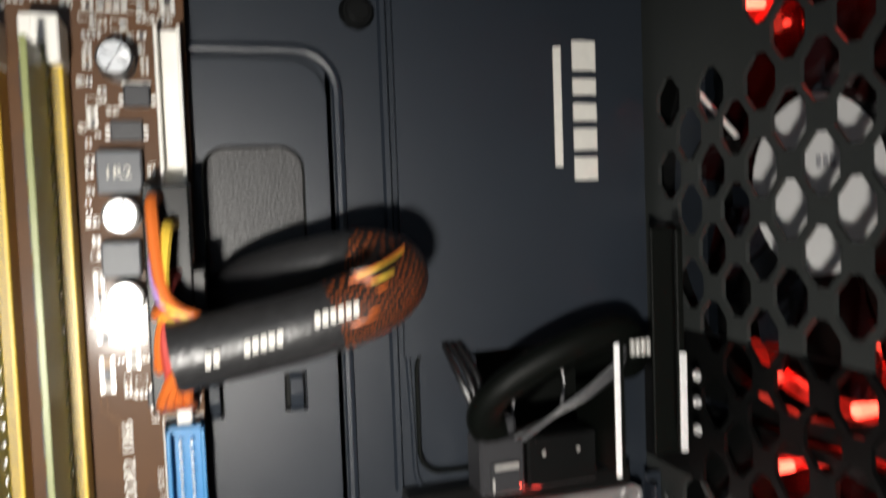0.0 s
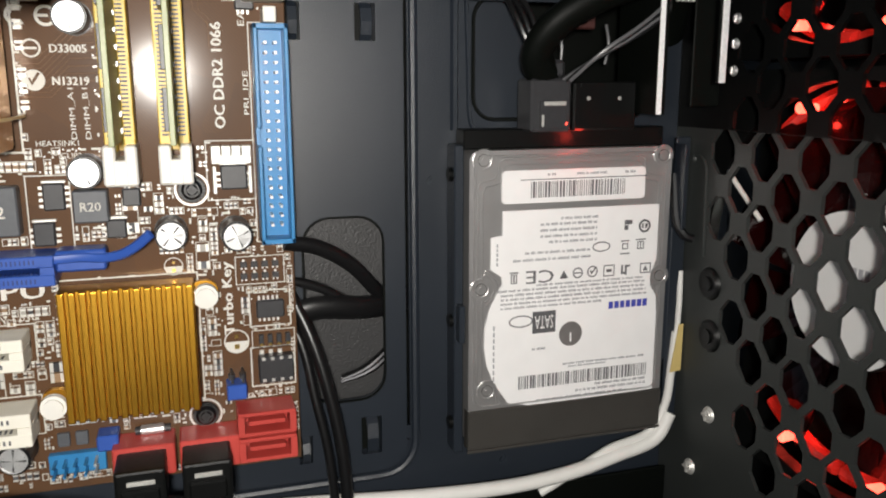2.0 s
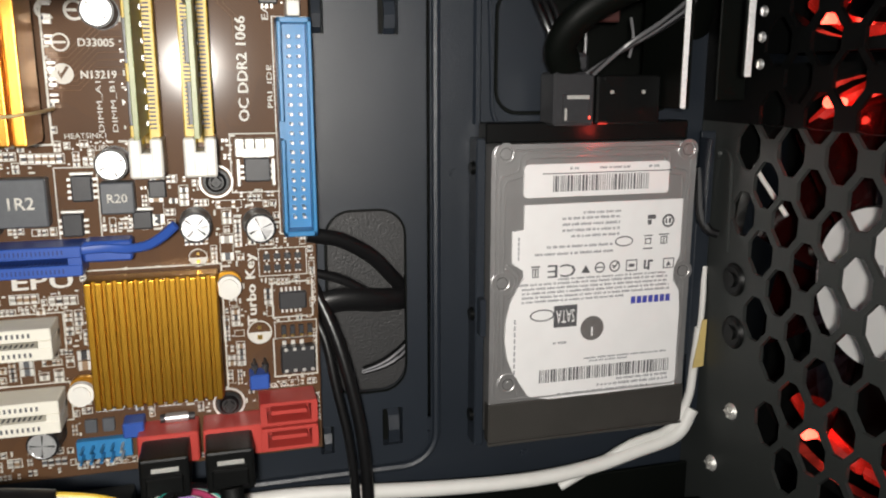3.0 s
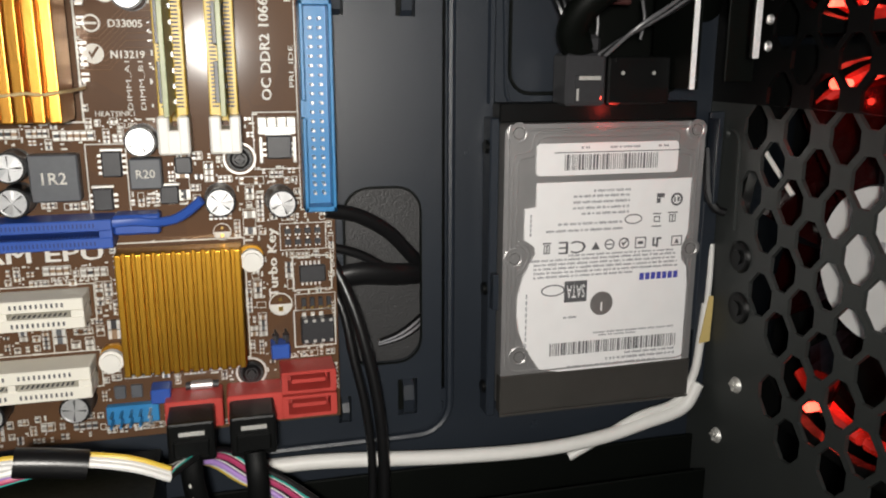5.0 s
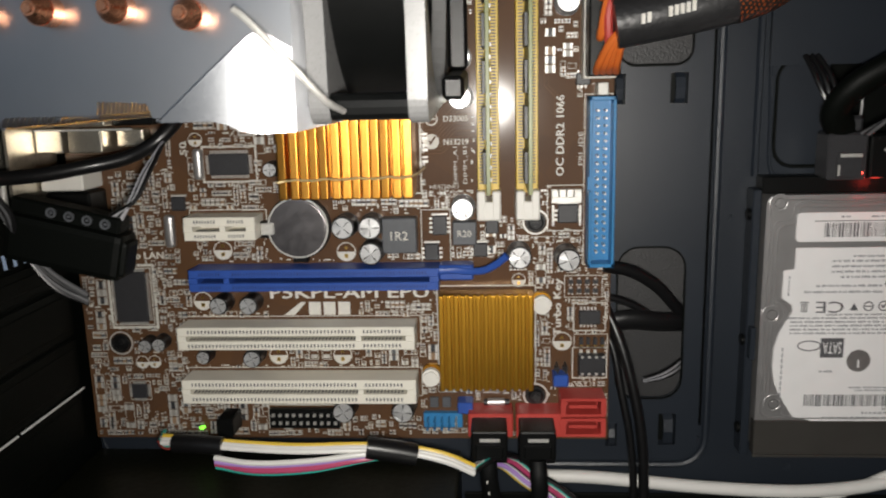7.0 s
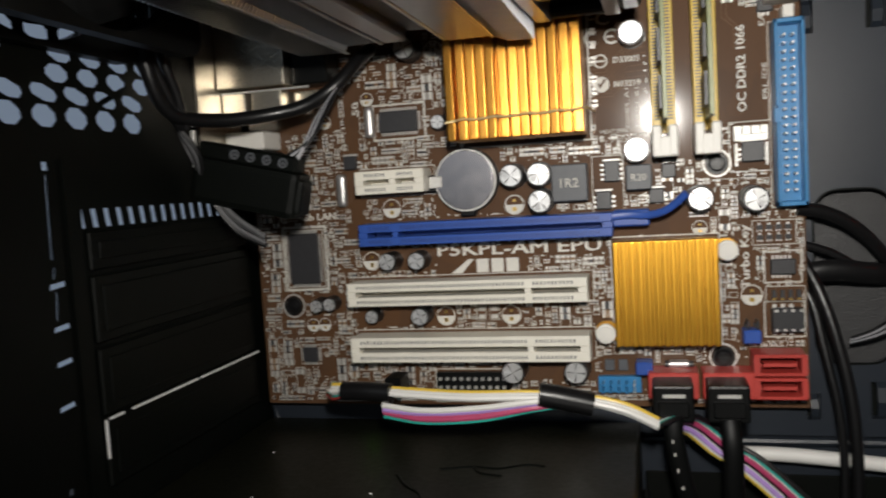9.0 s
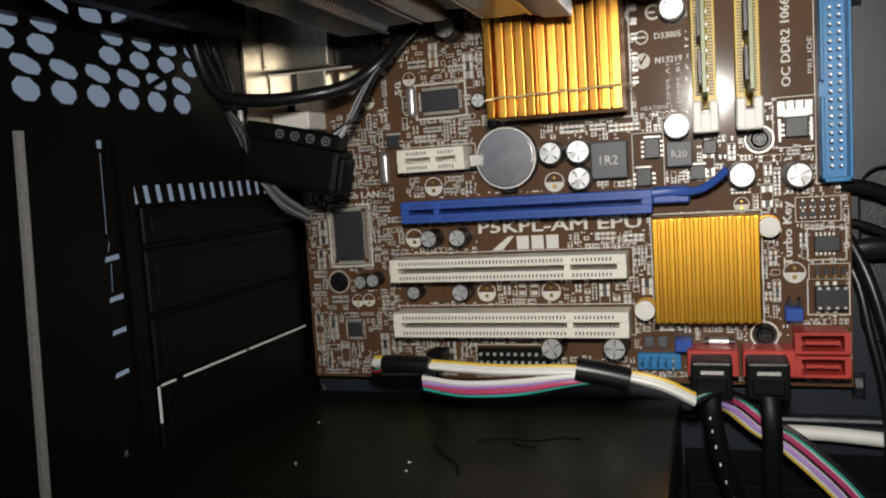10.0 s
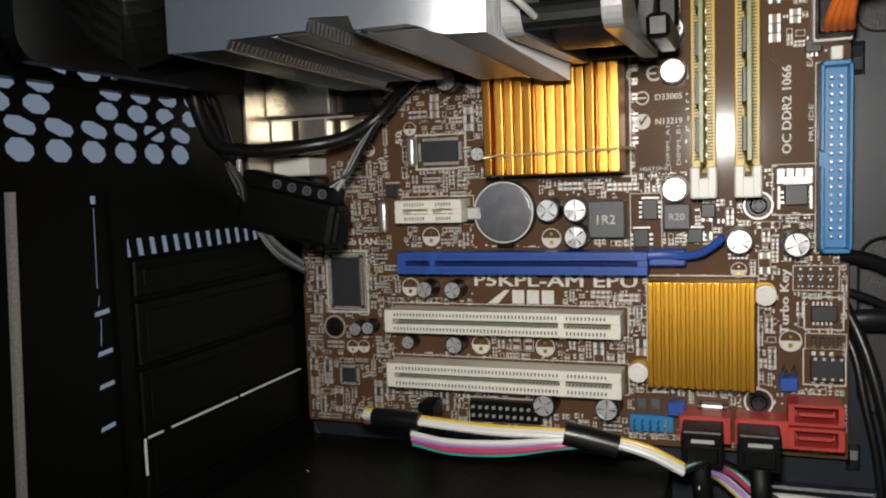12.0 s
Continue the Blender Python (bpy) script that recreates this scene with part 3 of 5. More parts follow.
def sinks():
    sb = part("chipset_heatsink", box(193.6, 227, -9.0, -2.4, 156.0, 191.2, 0.3), GOLD, board, "small gold anodised finned heatsink")
    fin = meshed("fin", box(-0.86, 0.86, -3.4, 3.4, -17.5, 17.5, 0.4, 3), GOLD)
    for i in range(13):
        repeat("fin", fin, sb, (194.6 + i * 2.6, -7.8, 173.6))
    part("carrier", box(196, 224, -2.5, 0, 158, 189), DARK, sb)
    pin = meshed("push_pin", join(rod((0, -6, 0), "-y", 3.4, 3.4, 28, 3.2, 0.8), rod((0, 0, 0), "-y", 1.6, 6.5, 14)), WHITE, True)
    for x, z, dx, dz in ((229.8, 186.9, -4, 1), (190.2, 160.2, 4, -1)):
        part("ear", plate(rounded(min(x - 3.4, x + dx), max(x + 3.4, x + dx), z - 3.6, z + 3.6, 3.2), [], -4.6, -2.8), GOLD, sb)
        repeat("push_pin", pin, sb, (x, 0, z), "white plastic push pin")
    nb = part("bridge_heatsink", box(144, 186.6, -20.5, -3, 227.6, 268, 0.4), GOLDB, board, "large bright gold finned heatsink held by a wire clip")
    rng = random.Random(21)
    ridge = meshed("fin", box(-1.5, 1.5, -9, 9, -20.6, 20.4, 0.55, 3), GOLDB)
    for i in range(13):
        one = repeat("fin", ridge, nb, (145.2 + i * 3.37, -15.2, 247.8))
        one.rotation_euler = (0, 0, rng.uniform(-0.07, 0.07))
    part("carrier", box(148, 183, -3.1, 0, 231, 265), DARK, nb)
    bumps = [(146 + 3.37 * k, -25.0 - 0.5 * (k % 2), 233.6 + 0.35 * (k % 3 == 1) + 0.05 * k) for k in range(12)]
    part("wire_clip", tube([(142.4, -4, 233), (143.2, -24.4, 233.2), *bumps, (187, -25, 234.6), (188.6, -20, 234.8), (189.5, -3, 235)], 0.42, 8, 3), GILT, nb, "thin bright retaining wire", True)


sinks()


def headers():
    ide = part("drive_header", join(box(245.4, 246.4, -9, 0, 200.2, 226.6, 0.2), box(245.4, 246.4, -9, 0, 231.4, 258.2, 0.2), box(245.4, 246.4, -5, 0, 226.7, 231.3), box(253.2, 254.2, -9, 0, 200.2, 258.2, 0.2), box(245.4, 254.2, -9, 0, 200.2, 201.6, 0.2), box(245.4, 254.2, -9, 0, 256.8, 258.2, 0.2), box(245.6, 254, -2.4, -0.1, 200.4, 258)), SKY, board, "light blue forty pin drive header")
    pin = meshed("pin", box(-0.32, 0.32, -7.2, -2.4, -0.32, 0.32), TIN)
    for i in range(20):
        for x in (248.5, 251.1):
            repeat("pin", pin, ide, (x, 0, 205.2 + i * 2.54))
    part("floppy_header", join(box(247.6, 248.4, -8.6, 0, 314, 352, 0.2), box(252.6, 253.4, -8.6, 0, 314, 352, 0.2), box(247.6, 253.4, -3, 0, 314, 352, 0.2)), WHITE, board, "white plastic header along the board edge")
    power = part("power_header", box(243.2, 254, -9, 0, 264, 315.5, 0.4), WHITE, board, "white twenty-four pin power header")
    plug = part("power_plug", box(243.6, 253.6, -20, -9.02, 264.6, 315, 0.5), DARK, power, "black power plug pressed into the header")
    part("plug_latch", box(253.2, 256.4, -19, -3, 283, 296, 0.5), DARK, power)
    part("header_lug", box(248.2, 251.6, -7.5, -0.1, 258.6, 262.6, 0.3), WHITE, board)
    for x0, z0 in ((236.3, 146.2), (236.3, 138.6)):
        s = part("serial_port", join(box(x0, x0 + 16, -11, 0, z0 + 5.9, z0 + 7, 0.3), box(x0, x0 + 16, -11, 0, z0, z0 + 1.1, 0.3), box(x0, x0 + 1.8, -11, 0, z0 + 0.9, z0 + 6.1), box(x0 + 14.2, x0 + 16, -11, 0, z0 + 0.9, z0 + 6.1), box(x0 + 1, x0 + 15, -2, 0, z0 + 0.9, z0 + 6.1)), RED, board, "red serial drive port")
        part("tongue", box(x0 + 3, x0 + 13, -9.5, -1, z0 + 2.8, z0 + 4.0, 0.1), RED, s)
    for x0 in (203.4, 220.6):
        s = part("serial_port", box(x0, x0 + 16, -11, 0, 138.6, 147.4, 0.4), RED, board, "red serial drive port holding a plug")
    front_header = part("panel_header", box(186.6, 201, -2.6, 0, 138.6, 144.2, 0.2), SKY, board, "light blue panel header")
    for i in range(5):
        for z in (140.2, 142.7):
            repeat("pin", meshed("pin", box(-0.32, 0.32, -8.5, -2.5, -0.32, 0.32), SKY if i < 4 else TIN), front_header, (188.4 + i * 2.6, 0, z))
    stub = meshed("pin", box(-0.55, 0.55, -3.6, -2.4, -0.55, 0.55, 0.1), TIN)
    audio = part("pin_header", box(128.6, 155.2, -2.6, 0, 138, 145.6, 0.2), DARK, board, "black double row pin header")
    for i in range(10):
        for z in (140.3, 143.4):
            repeat("pin", stub, audio, (130.2 + i * 2.6, 0, z))
    jumper = part("jumper", box(234, 239.4, -7, -0.2, 156, 160.4, 0.4), BLUE, board, "small blue jumper cap")
    part("jumper_cap", box(199.5, 205, -7, -0.2, 145.6, 150, 0.4), BLUE, board, "small blue jumper cap")
    part("power_light", box(101.2, 103.0, -2.2, -0.1, 137.1, 138.3, 0.3), shader("green_led", (0.2, 0.8, 0.1), 0.3, glow=(0.25, 1.0, 0.05), gain=2.5), board, "small glowing green light")
    can = part("crystal", rod((210.4, -2, 148.4), "x", 1.5, 6.2, 18, None, 0.3), DRIVE, board, "silver crystal can lying on the board", True)
    part("crystal_end", join(rod((209, -2, 148.4), "x", 1.2, 1.3, 14), rod((216.7, -2, 148.4), "x", 1.1, 1.6, 14)), CHIP, can)
    part("crystal", box(95, 98.6, -3.6, -0.3, 207.6, 219.6, 1.5, 3), DRIVE, board, "silver crystal can", True)
    part("crystal", box(107.6, 110.8, -3.6, -0.3, 232, 243, 1.4, 3), DRIVE, board, "silver crystal can", True)


headers()


def capacitors():
    def can(r, h):
        sleeve = meshed("capacitor", join(rod((0, 0, 0), "-y", r + 0.25, 0.8, 24), rod((0, -0.6, 0), "-y", r, h - 0.7, 28, None, 0.35)), RUBBER, True)
        lid = bmesh.new()
        for k in range(4):
            rise = (0.0, 0.13, 0.05, 0.17)[k]
            mid = lid.verts.new((0, -h - 0.06, 0))
            arc = []
            for j in range(6):
                t = math.tau * (k + 0.06 + 0.88 * j / 5) / 4
                arc.append(lid.verts.new((r * 0.8 * math.cos(t), -h - 0.1 + rise * (1 if j < 3 else 0.4) * r * 0.3, r * 0.8 * math.sin(t))))
            for p, q in zip(arc, arc[1:]):
                lid.faces.new((mid, p, q))
        ring = plate(circle(0, 0, r * 0.86, 28), [circle(0, 0, r * 0.78, 28)], -h - 0.14, -h + 0.2)
        bmesh.ops.recalc_face_normals(lid, faces=lid.faces)
        top = meshed("capacitor_top", join(lid, ring, rod((0, -h + 0.3, 0), "-y", r * 0.8, 0.2, 28)), ALU)
        return sleeve, top

    kinds = {"s": can(3.3, 8), "m": can(4.1, 9), "t": can(2.6, 6)}
    spots = ((161, 215, "m"), (170.2, 215, "m"), (170.4, 206, "m"), (202.6, 221, "m"), (222, 204, "m"), (238.6, 203, "m"), (114.5, 187, "s"), (125.2, 187, "s"),
             (106.4, 167, "t"), (125, 167, "s"), (158, 147, "m"), (180, 147, "m"), (125.6, 261.6, "m"), (135.6, 235.5, "t"), (202.5, 259, "m"), (85, 171.5, "t"), (90, 172, "t"),
             (238.4, 308.5, "m"), (238.4, 289, "m"), (239, 344.4, "m"), (202, 272, "m"))
    for x, z, k in spots:
        c = repeat("capacitor", kinds[k][0], board, (x, 0, z), "black electrolytic capacitor with bright top")
        top = new("capacitor_top", kinds[k][1])
        top.parent = c
        c.rotation_euler = (random.uniform(-0.03, 0.03), random.uniform(0, 3), random.uniform(-0.03, 0.03))


capacitors()


def coin_cell():
    holder = part("battery_holder", join(rod((144, 0, 214.6), "-y", 11.4, 3.4, 40, None, 0.4), box(129.5, 135, -4, 0, 211, 217, 0.4), box(141.5, 147, -3.6, 0, 202, 205, 0.3)), DARK, board, "black round battery holder", True)
    cell = thing("coin_cell", (144, -3.6, 214.6), "shiny steel coin cell in its black holder", "battery")
    part("cell_body", join(rod((144, -3.45, 214.6), "-y", 10.2, 1.3, 48, None, 0.4)), CELL, cell, smooth=True)
    part("cell_rim", plate(circle(144, 214.6, 10.9, 48), [circle(144, 214.6, 10.35, 48)], -4.3, -3.3), TIN, cell, "thin bright rim")
    part("spring_clip", box(131, 135.6, -5.4, -4.0, 212.4, 216.6, 0.3), TIN, board)


coin_cell()


def chips():
    def packaged(name, x0, x1, z0, z1, h, material, legs, label, step=1.27):
        body = part(name, box(x0, x1, -h, -0.15, z0, z1, min(0.4, h / 4)), material, board, label)
        pins = []
        if "h" in legs:
            for i in range(int((z1 - z0 - 0.6) / step)):
                z = z0 + 0.6 + i * step
                pins += [box(x0 - 1.1, x0 + 0.02, -0.7, -0.02, z, z + step * 0.45), box(x1 - 0.02, x1 + 1.1, -0.7, -0.02, z, z + step * 0.45)]
        if "v" in legs:
            for i in range(int((x1 - x0 - 0.6) / step)):
                x = x0 + 0.6 + i * step
                pins += [box(x, x + step * 0.45, -0.7, -0.02, z0 - 1.1, z0 + 0.02), box(x, x + step * 0.45, -0.7, -0.02, z1 - 0.02, z1 + 1.1)]
        if pins:
            part("lead_frame", join(*pins), TIN, body, kind="stuff")
        return body

    packaged("network_chip", 73.5, 85.4, 179.4, 198.4, 1.5, CHIP, "hv", "large black network chip with fine leads", 0.55)
    packaged("sound_chip", 112.6, 127, 233.4, 241, 1.5, CHIP, "hv", "black sound chip with fine leads", 0.6)
    packaged("logic_chip", 243.4, 251.2, 177.6, 182.8, 1.6, CHIP, "v", "black logic chip with bright leads")
    packaged("firmware_chip", 243.2, 253, 158.8, 166.8, 3.6, CHIP, "v", "black socketed firmware chip", 2.54)
    packaged("driver_chip", 210.4, 215, 211.2, 216, 1.6, CHIP, "v", "small black driver chip", 1.0)
    packaged("driver_chip", 241.5, 246.5, 262, 266, 1.5, CHIP, "v", "small black driver chip")
    packaged("port_chip", 76, 82, 149.4, 155, 1.3, CHIP, "hv", "small square chip with fine leads", 0.55)
    packaged("controller_chip", 236.6, 244, 326, 331, 1.6, CHIP, "h", "black controller chip")
    for x0, x1, z0, z1, text, size in ((174, 186.2, 205.2, 217.8, "1R2", 3.2), (198.8, 207.2, 207.8, 216.2, "R20", 2.4), (233.4, 243.4, 313.6, 323.6, "1R2", 2.8), (233.4, 242, 294, 302.4, "", 2)):
        coil = packaged("inductor", x0, x1, z0, z1, 5.2, INK, "", "grey moulded power inductor")
        if text:
            part("inductor_print", words(text, ((x0 + x1) / 2, -5.22, (z0 + z1) / 2), size, bold=0.02), SILK, coil)
    for x0, x1, z0, z1 in ((191.6, 196.8, 211, 218), (188.6, 193.8, 201.8, 208), (235.6, 242.6, 214.8, 221.4), (206, 211, 203, 208), (98, 103, 221, 226), (240, 246, 334, 339.4)):
        t = packaged("transistor", x0, x1, z0, z1, 2.3, CHIP, "h", "black power transistor with bright tab", 1.6)
        part("tab", box(x0 - 0.3, x1 + 0.3, -1.0, -0.05, z1 - 0.1, z1 + 0.7, 0.15), TIN, t)
    tab = part("regulator_pad", join(*[box(233.4 + 2.7 * i, 235.9 + 2.7 * i, -1.4, -0.02, 223.6, 226.6, 0.25) for i in range(4)], box(233.4, 244, -1.2, -0.02, 221.6, 224, 0.25), box(233.6, 234.6, -0.9, -0.02, 213.5, 221, 0.2), box(243, 244, -0.9, -0.02, 213.5, 221, 0.2)), TIN, board)
    for i in range(4):
        x = 244.6 + 2.5 * i
        for z in (159.7, 166.1):
            part("firmware_lead", box(x - 0.5, x + 0.5, -3.75, -3.3, z - 0.45, z + 0.45, 0.1), TIN, board)
        part("resistor_network", box(x - 0.9, x + 0.5, -1.1, -0.02, 169.6, 172.6, 0.15), CHIP, board)
        part("resistor_lead", box(x - 0.7, x + 0.3, -1.2, -0.02, 169.2, 170.0, 0.1), BRASS, board)
        for z in (190, 193.3):
            tiny = part("transistor", box(239.6 + 2.9 * i, 241.4 + 2.9 * i, -1.2, -0.02, z - 0.8, z + 0.8, 0.15), CHIP, board)
            part("lead", join(box(239.7 + 2.9 * i, 240.2 + 2.9 * i, -0.5, -0.02, z - 1.4, z - 0.75), box(240.8 + 2.9 * i, 241.3 + 2.9 * i, -0.5, -0.02, z - 1.4, z - 0.75), box(240.2 + 2.9 * i, 240.8 + 2.9 * i, -0.5, -0.02, z + 0.75, z + 1.4)), TIN, tiny)
    for x in (235.6, 238.6):
        part("jumper_post", join(box(x - 0.35, x + 0.35, -6, -0.02, 160.6, 163.2, 0.1), box(x - 0.9, x + 0.9, -2.4, -0.02, 160.2, 162, 0.2)), CHIP, board)
    for x in (145.2, 149.8):
        part("empty_pad", join(box(x, x + 2.4, -0.3, -0.02, 164.8, 166.3, 0.1), box(x, x + 2.4, -0.3, -0.02, 167.6, 169.1, 0.1)), TIN, board)
    for z in (236.5, 240.5, 244.5, 251, 256, 260.5):
        part("chip_part", join(box(188.6, 190.6, -1.0, -0.02, z, z + 1.0, 0.1), box(188.6, 190.6, -0.9, -0.02, z + 1.6, z + 2.4, 0.1)), TIN, board)
    for x in (189, 193.6):
        part("fuse", join(box(x, x + 3.2, -1.2, -0.02, 146.2, 149.8, 0.2), box(x + 0.2, x + 3, -1.3, -0.02, 146.0, 146.8, 0.1)), INK, board, "small grey resettable fuse")
    hole = meshed("mounting_screw", join(rod((0, 0, 0), "-y", 3.7, 1.3, 28, 3.5, 0.3), rod((0, -1.2, 0), "-y", 3.1, 1.5, 28, 1.7, 0.5), box(-1.5, 1.5, -2.85, -2.4, -0.28, 0.28), box(-0.28, 0.28, -2.85, -2.4, -1.5, 1.5)), RUBBER, True)
    ring = meshed("screw_pad", plate(circle(0, 0, 4.6, 28), [circle(0, 0, 4.0, 28)], -0.3, -0.02), TIN)
    for x, z in ((73.4, 171), (228, 215), (228, 150.4)):
        repeat("mounting_screw", hole, board, (x, 0, z), "black recessed mounting screw")
        repeat("screw_pad", ring, board, (x, 0, z))


chips()


def silk():
    lines = []
    half = meshed("capacitor_mark", join(plate(circle(0, 0, 3.5, 28), [circle(0, 0, 3.15, 28)], -0.1, -0.02),
                                         plate([(-3.12, 0)] + [(3.12 * math.cos(math.pi + i * math.pi / 14), 3.12 * math.sin(math.pi + i * math.pi / 14)) for i in range(15)][1:-1] + [(3.12, 0)], [], -0.1, -0.02)), SILK)
    hole = meshed("solder_pad", join(box(-0.5, 0.5, -0.35, -0.12, 1.0, 2.0, 0.1), box(-0.7, 0.7, -0.35, -0.12, -2.2, -0.8, 0.1)), BRASS)
    for x, z in ((115, 206), (160.2, 205), (106, 187), (133, 166), (157, 166), (237.6, 171), (222, 194), (134, 261), (108, 246), (91, 239), (85.5, 163.6), (80.8, 163.4)):
        k = 1.0 if (x, z) not in ((85.5, 163.6), (80.8, 163.4), (91, 239), (222, 194), (108, 246)) else 0.72
        a, b = repeat("capacitor_mark", half, board, (x, 0, z), "white printed capacitor position"), repeat("solder_pad", hole, board, (x, 0, z))
        a.scale = b.scale = (k, 1, k)
    for text, p, h, axis, w, bold in (
            ("OC DDR2 1066", (236.4, 0, 245), 2.7, "z", 27.5, 0.03), ("Turbo Key", (236.2, 0, 183.8), 3.4, "z", 21, 0.03), ("Gb LAN", (86, 0, 204.4), 2.6, "x", 13.5, 0.03),
            ("P5KPL-AM EPU", (160.4, 0, 189.9), 4.2, "x", 58, 0.04), ("PRI_IDE", (243.6, 0, 240.5), 1.6, "z", 11.5, 0.01), ("DIMM_A1", (200.2, 0, 235.4), 1.5, "z", 13, 0.01),
            ("DIMM_B1", (203.6, 0, 235.4), 1.5, "z", 13, 0.01), ("SATA4", (253.6, 0, 146.6), 1.3, "z", 9, 0.01), ("CLRTC", (238, 0, 154.4), 1.4, "x", 7, 0.01),
            ("EATX", (243, 0, 262.5), 1.7, "z", 9, 0.01), ("FC", (191.5, 0, 265.6), 4.2, "x", 7.5, 0.06), ("D33005", (200.5, 0, 251.6), 2.0, "x", 8.5, 0.02), ("N13219", (200.5, 0, 243.6), 2.0, "x", 8.5, 0.02),
            ("HEATSINK1", (196, 0, 228), 1.4, "x", 10, 0.0), ("CLIP2", (199, 0, 224.8), 1.4, "x", 5, 0.0), ("SPEAKER", (253.4, 0, 184), 1.2, "z", 10, 0.0), ("CHASSIS", (253.4, 0, 166), 1.2, "z", 10, 0.0),
            ("USBPW5-8", (199, 0, 152.6), 1.5, "x", 10, 0.0), ("50", (103.4, 0, 243), 2.4, "z", 4.5, 0.02), ("REV 1.03G", (181.5, 0, 182.6), 1.5, "x", 12, 0.0), ("F_PANEL", (194, 0, 136.6), 1.4, "x", 11, 0.0), ("SATA3", (243, 0, 154.2), 1.3, "x", 7, 0.0)):
        heavy = [words(text, p, h, axis, width=w, depth=0.06)]
        if bold >= 0.02:
            for k, s in enumerate((-1, 1)):
                dx, dz = (s * 0.045 * h, s * 0.02 * h)
                heavy.append(words(text, (p[0] + (dx if axis == "x" else dz), 0, p[2] + (dz if axis == "x" else dx)), h, axis, width=w, depth=0.068 + 0.008 * k))
        part("board_lettering", join(*heavy), SILK, board)
    def bow(x, z, r, t):
        turns = [radians(50 + 260 * k / 16) for k in range(17)]
        return plate([(x + r * math.cos(a), z + r * math.sin(a)) for a in turns] + [(x + (r - t) * math.cos(a), z + (r - t) * math.sin(a)) for a in reversed(turns)], [], -0.1, -0.02)
    part("approval_mark", join(bow(189.4, 259.5, 2.6, 0.75), bow(196.0, 259.5, 2.6, 0.75), box(194.2, 196.6, -0.1, -0.02, 259.15, 259.85)), SILK, board)
    # the maker's mark as a plain slanted shape
    part("maker_mark", join(plate([(136, 181.4), (142.5, 186.4), (144.5, 186.4), (140, 181.4)], [], -0.1, -0.02), *[box(a, a + 4.4, -0.1, -0.02, 181.5, 186.4) for a in (145.4, 150.8, 156.2)]), SILK, board, "white printed maker's mark as plain shape")
    part("approval_tick", plate([(190.8, 244.2), (191.5, 242.4), (193.6, 245.4), (193.0, 245.8), (191.5, 243.6), (191.2, 244.6)], [], -0.16, -0.101), PCB, board)
    for i in range(9):
        a = 0.9 * i
        part("copper_track", tube([(189.4, 0.11, 249 - a * 1.3), (193.2 + a * 0.35, 0.11, 249 - a * 1.3 - 0.01), (203 - 0.5 * a, 0.11, 258.6 - 2.1 * a), (206.6, 0.11, 258.8 - 2.1 * a)], 0.16, 5, 1), TRACK, board)
    for a in (0, 1.4):
        part("copper_track", tube([(231 + a, 0.11, 268), (231 + a, 0.11, 262), (234.6 + a, 0.11, 258.4), (234.6 + a, 0.11, 252)], 0.16, 5, 1), TRACK, board)
    part("approval_mark", join(plate(circle(192, 251.6, 2.3, 28), [circle(192, 251.6, 1.8, 28)], -0.1, -0.02), box(190.6, 193.4, -0.1, -0.02, 251.3, 251.9), plate(circle(192, 243.8, 2.6, 28), [], -0.1, -0.02)), SILK, board)


silk()


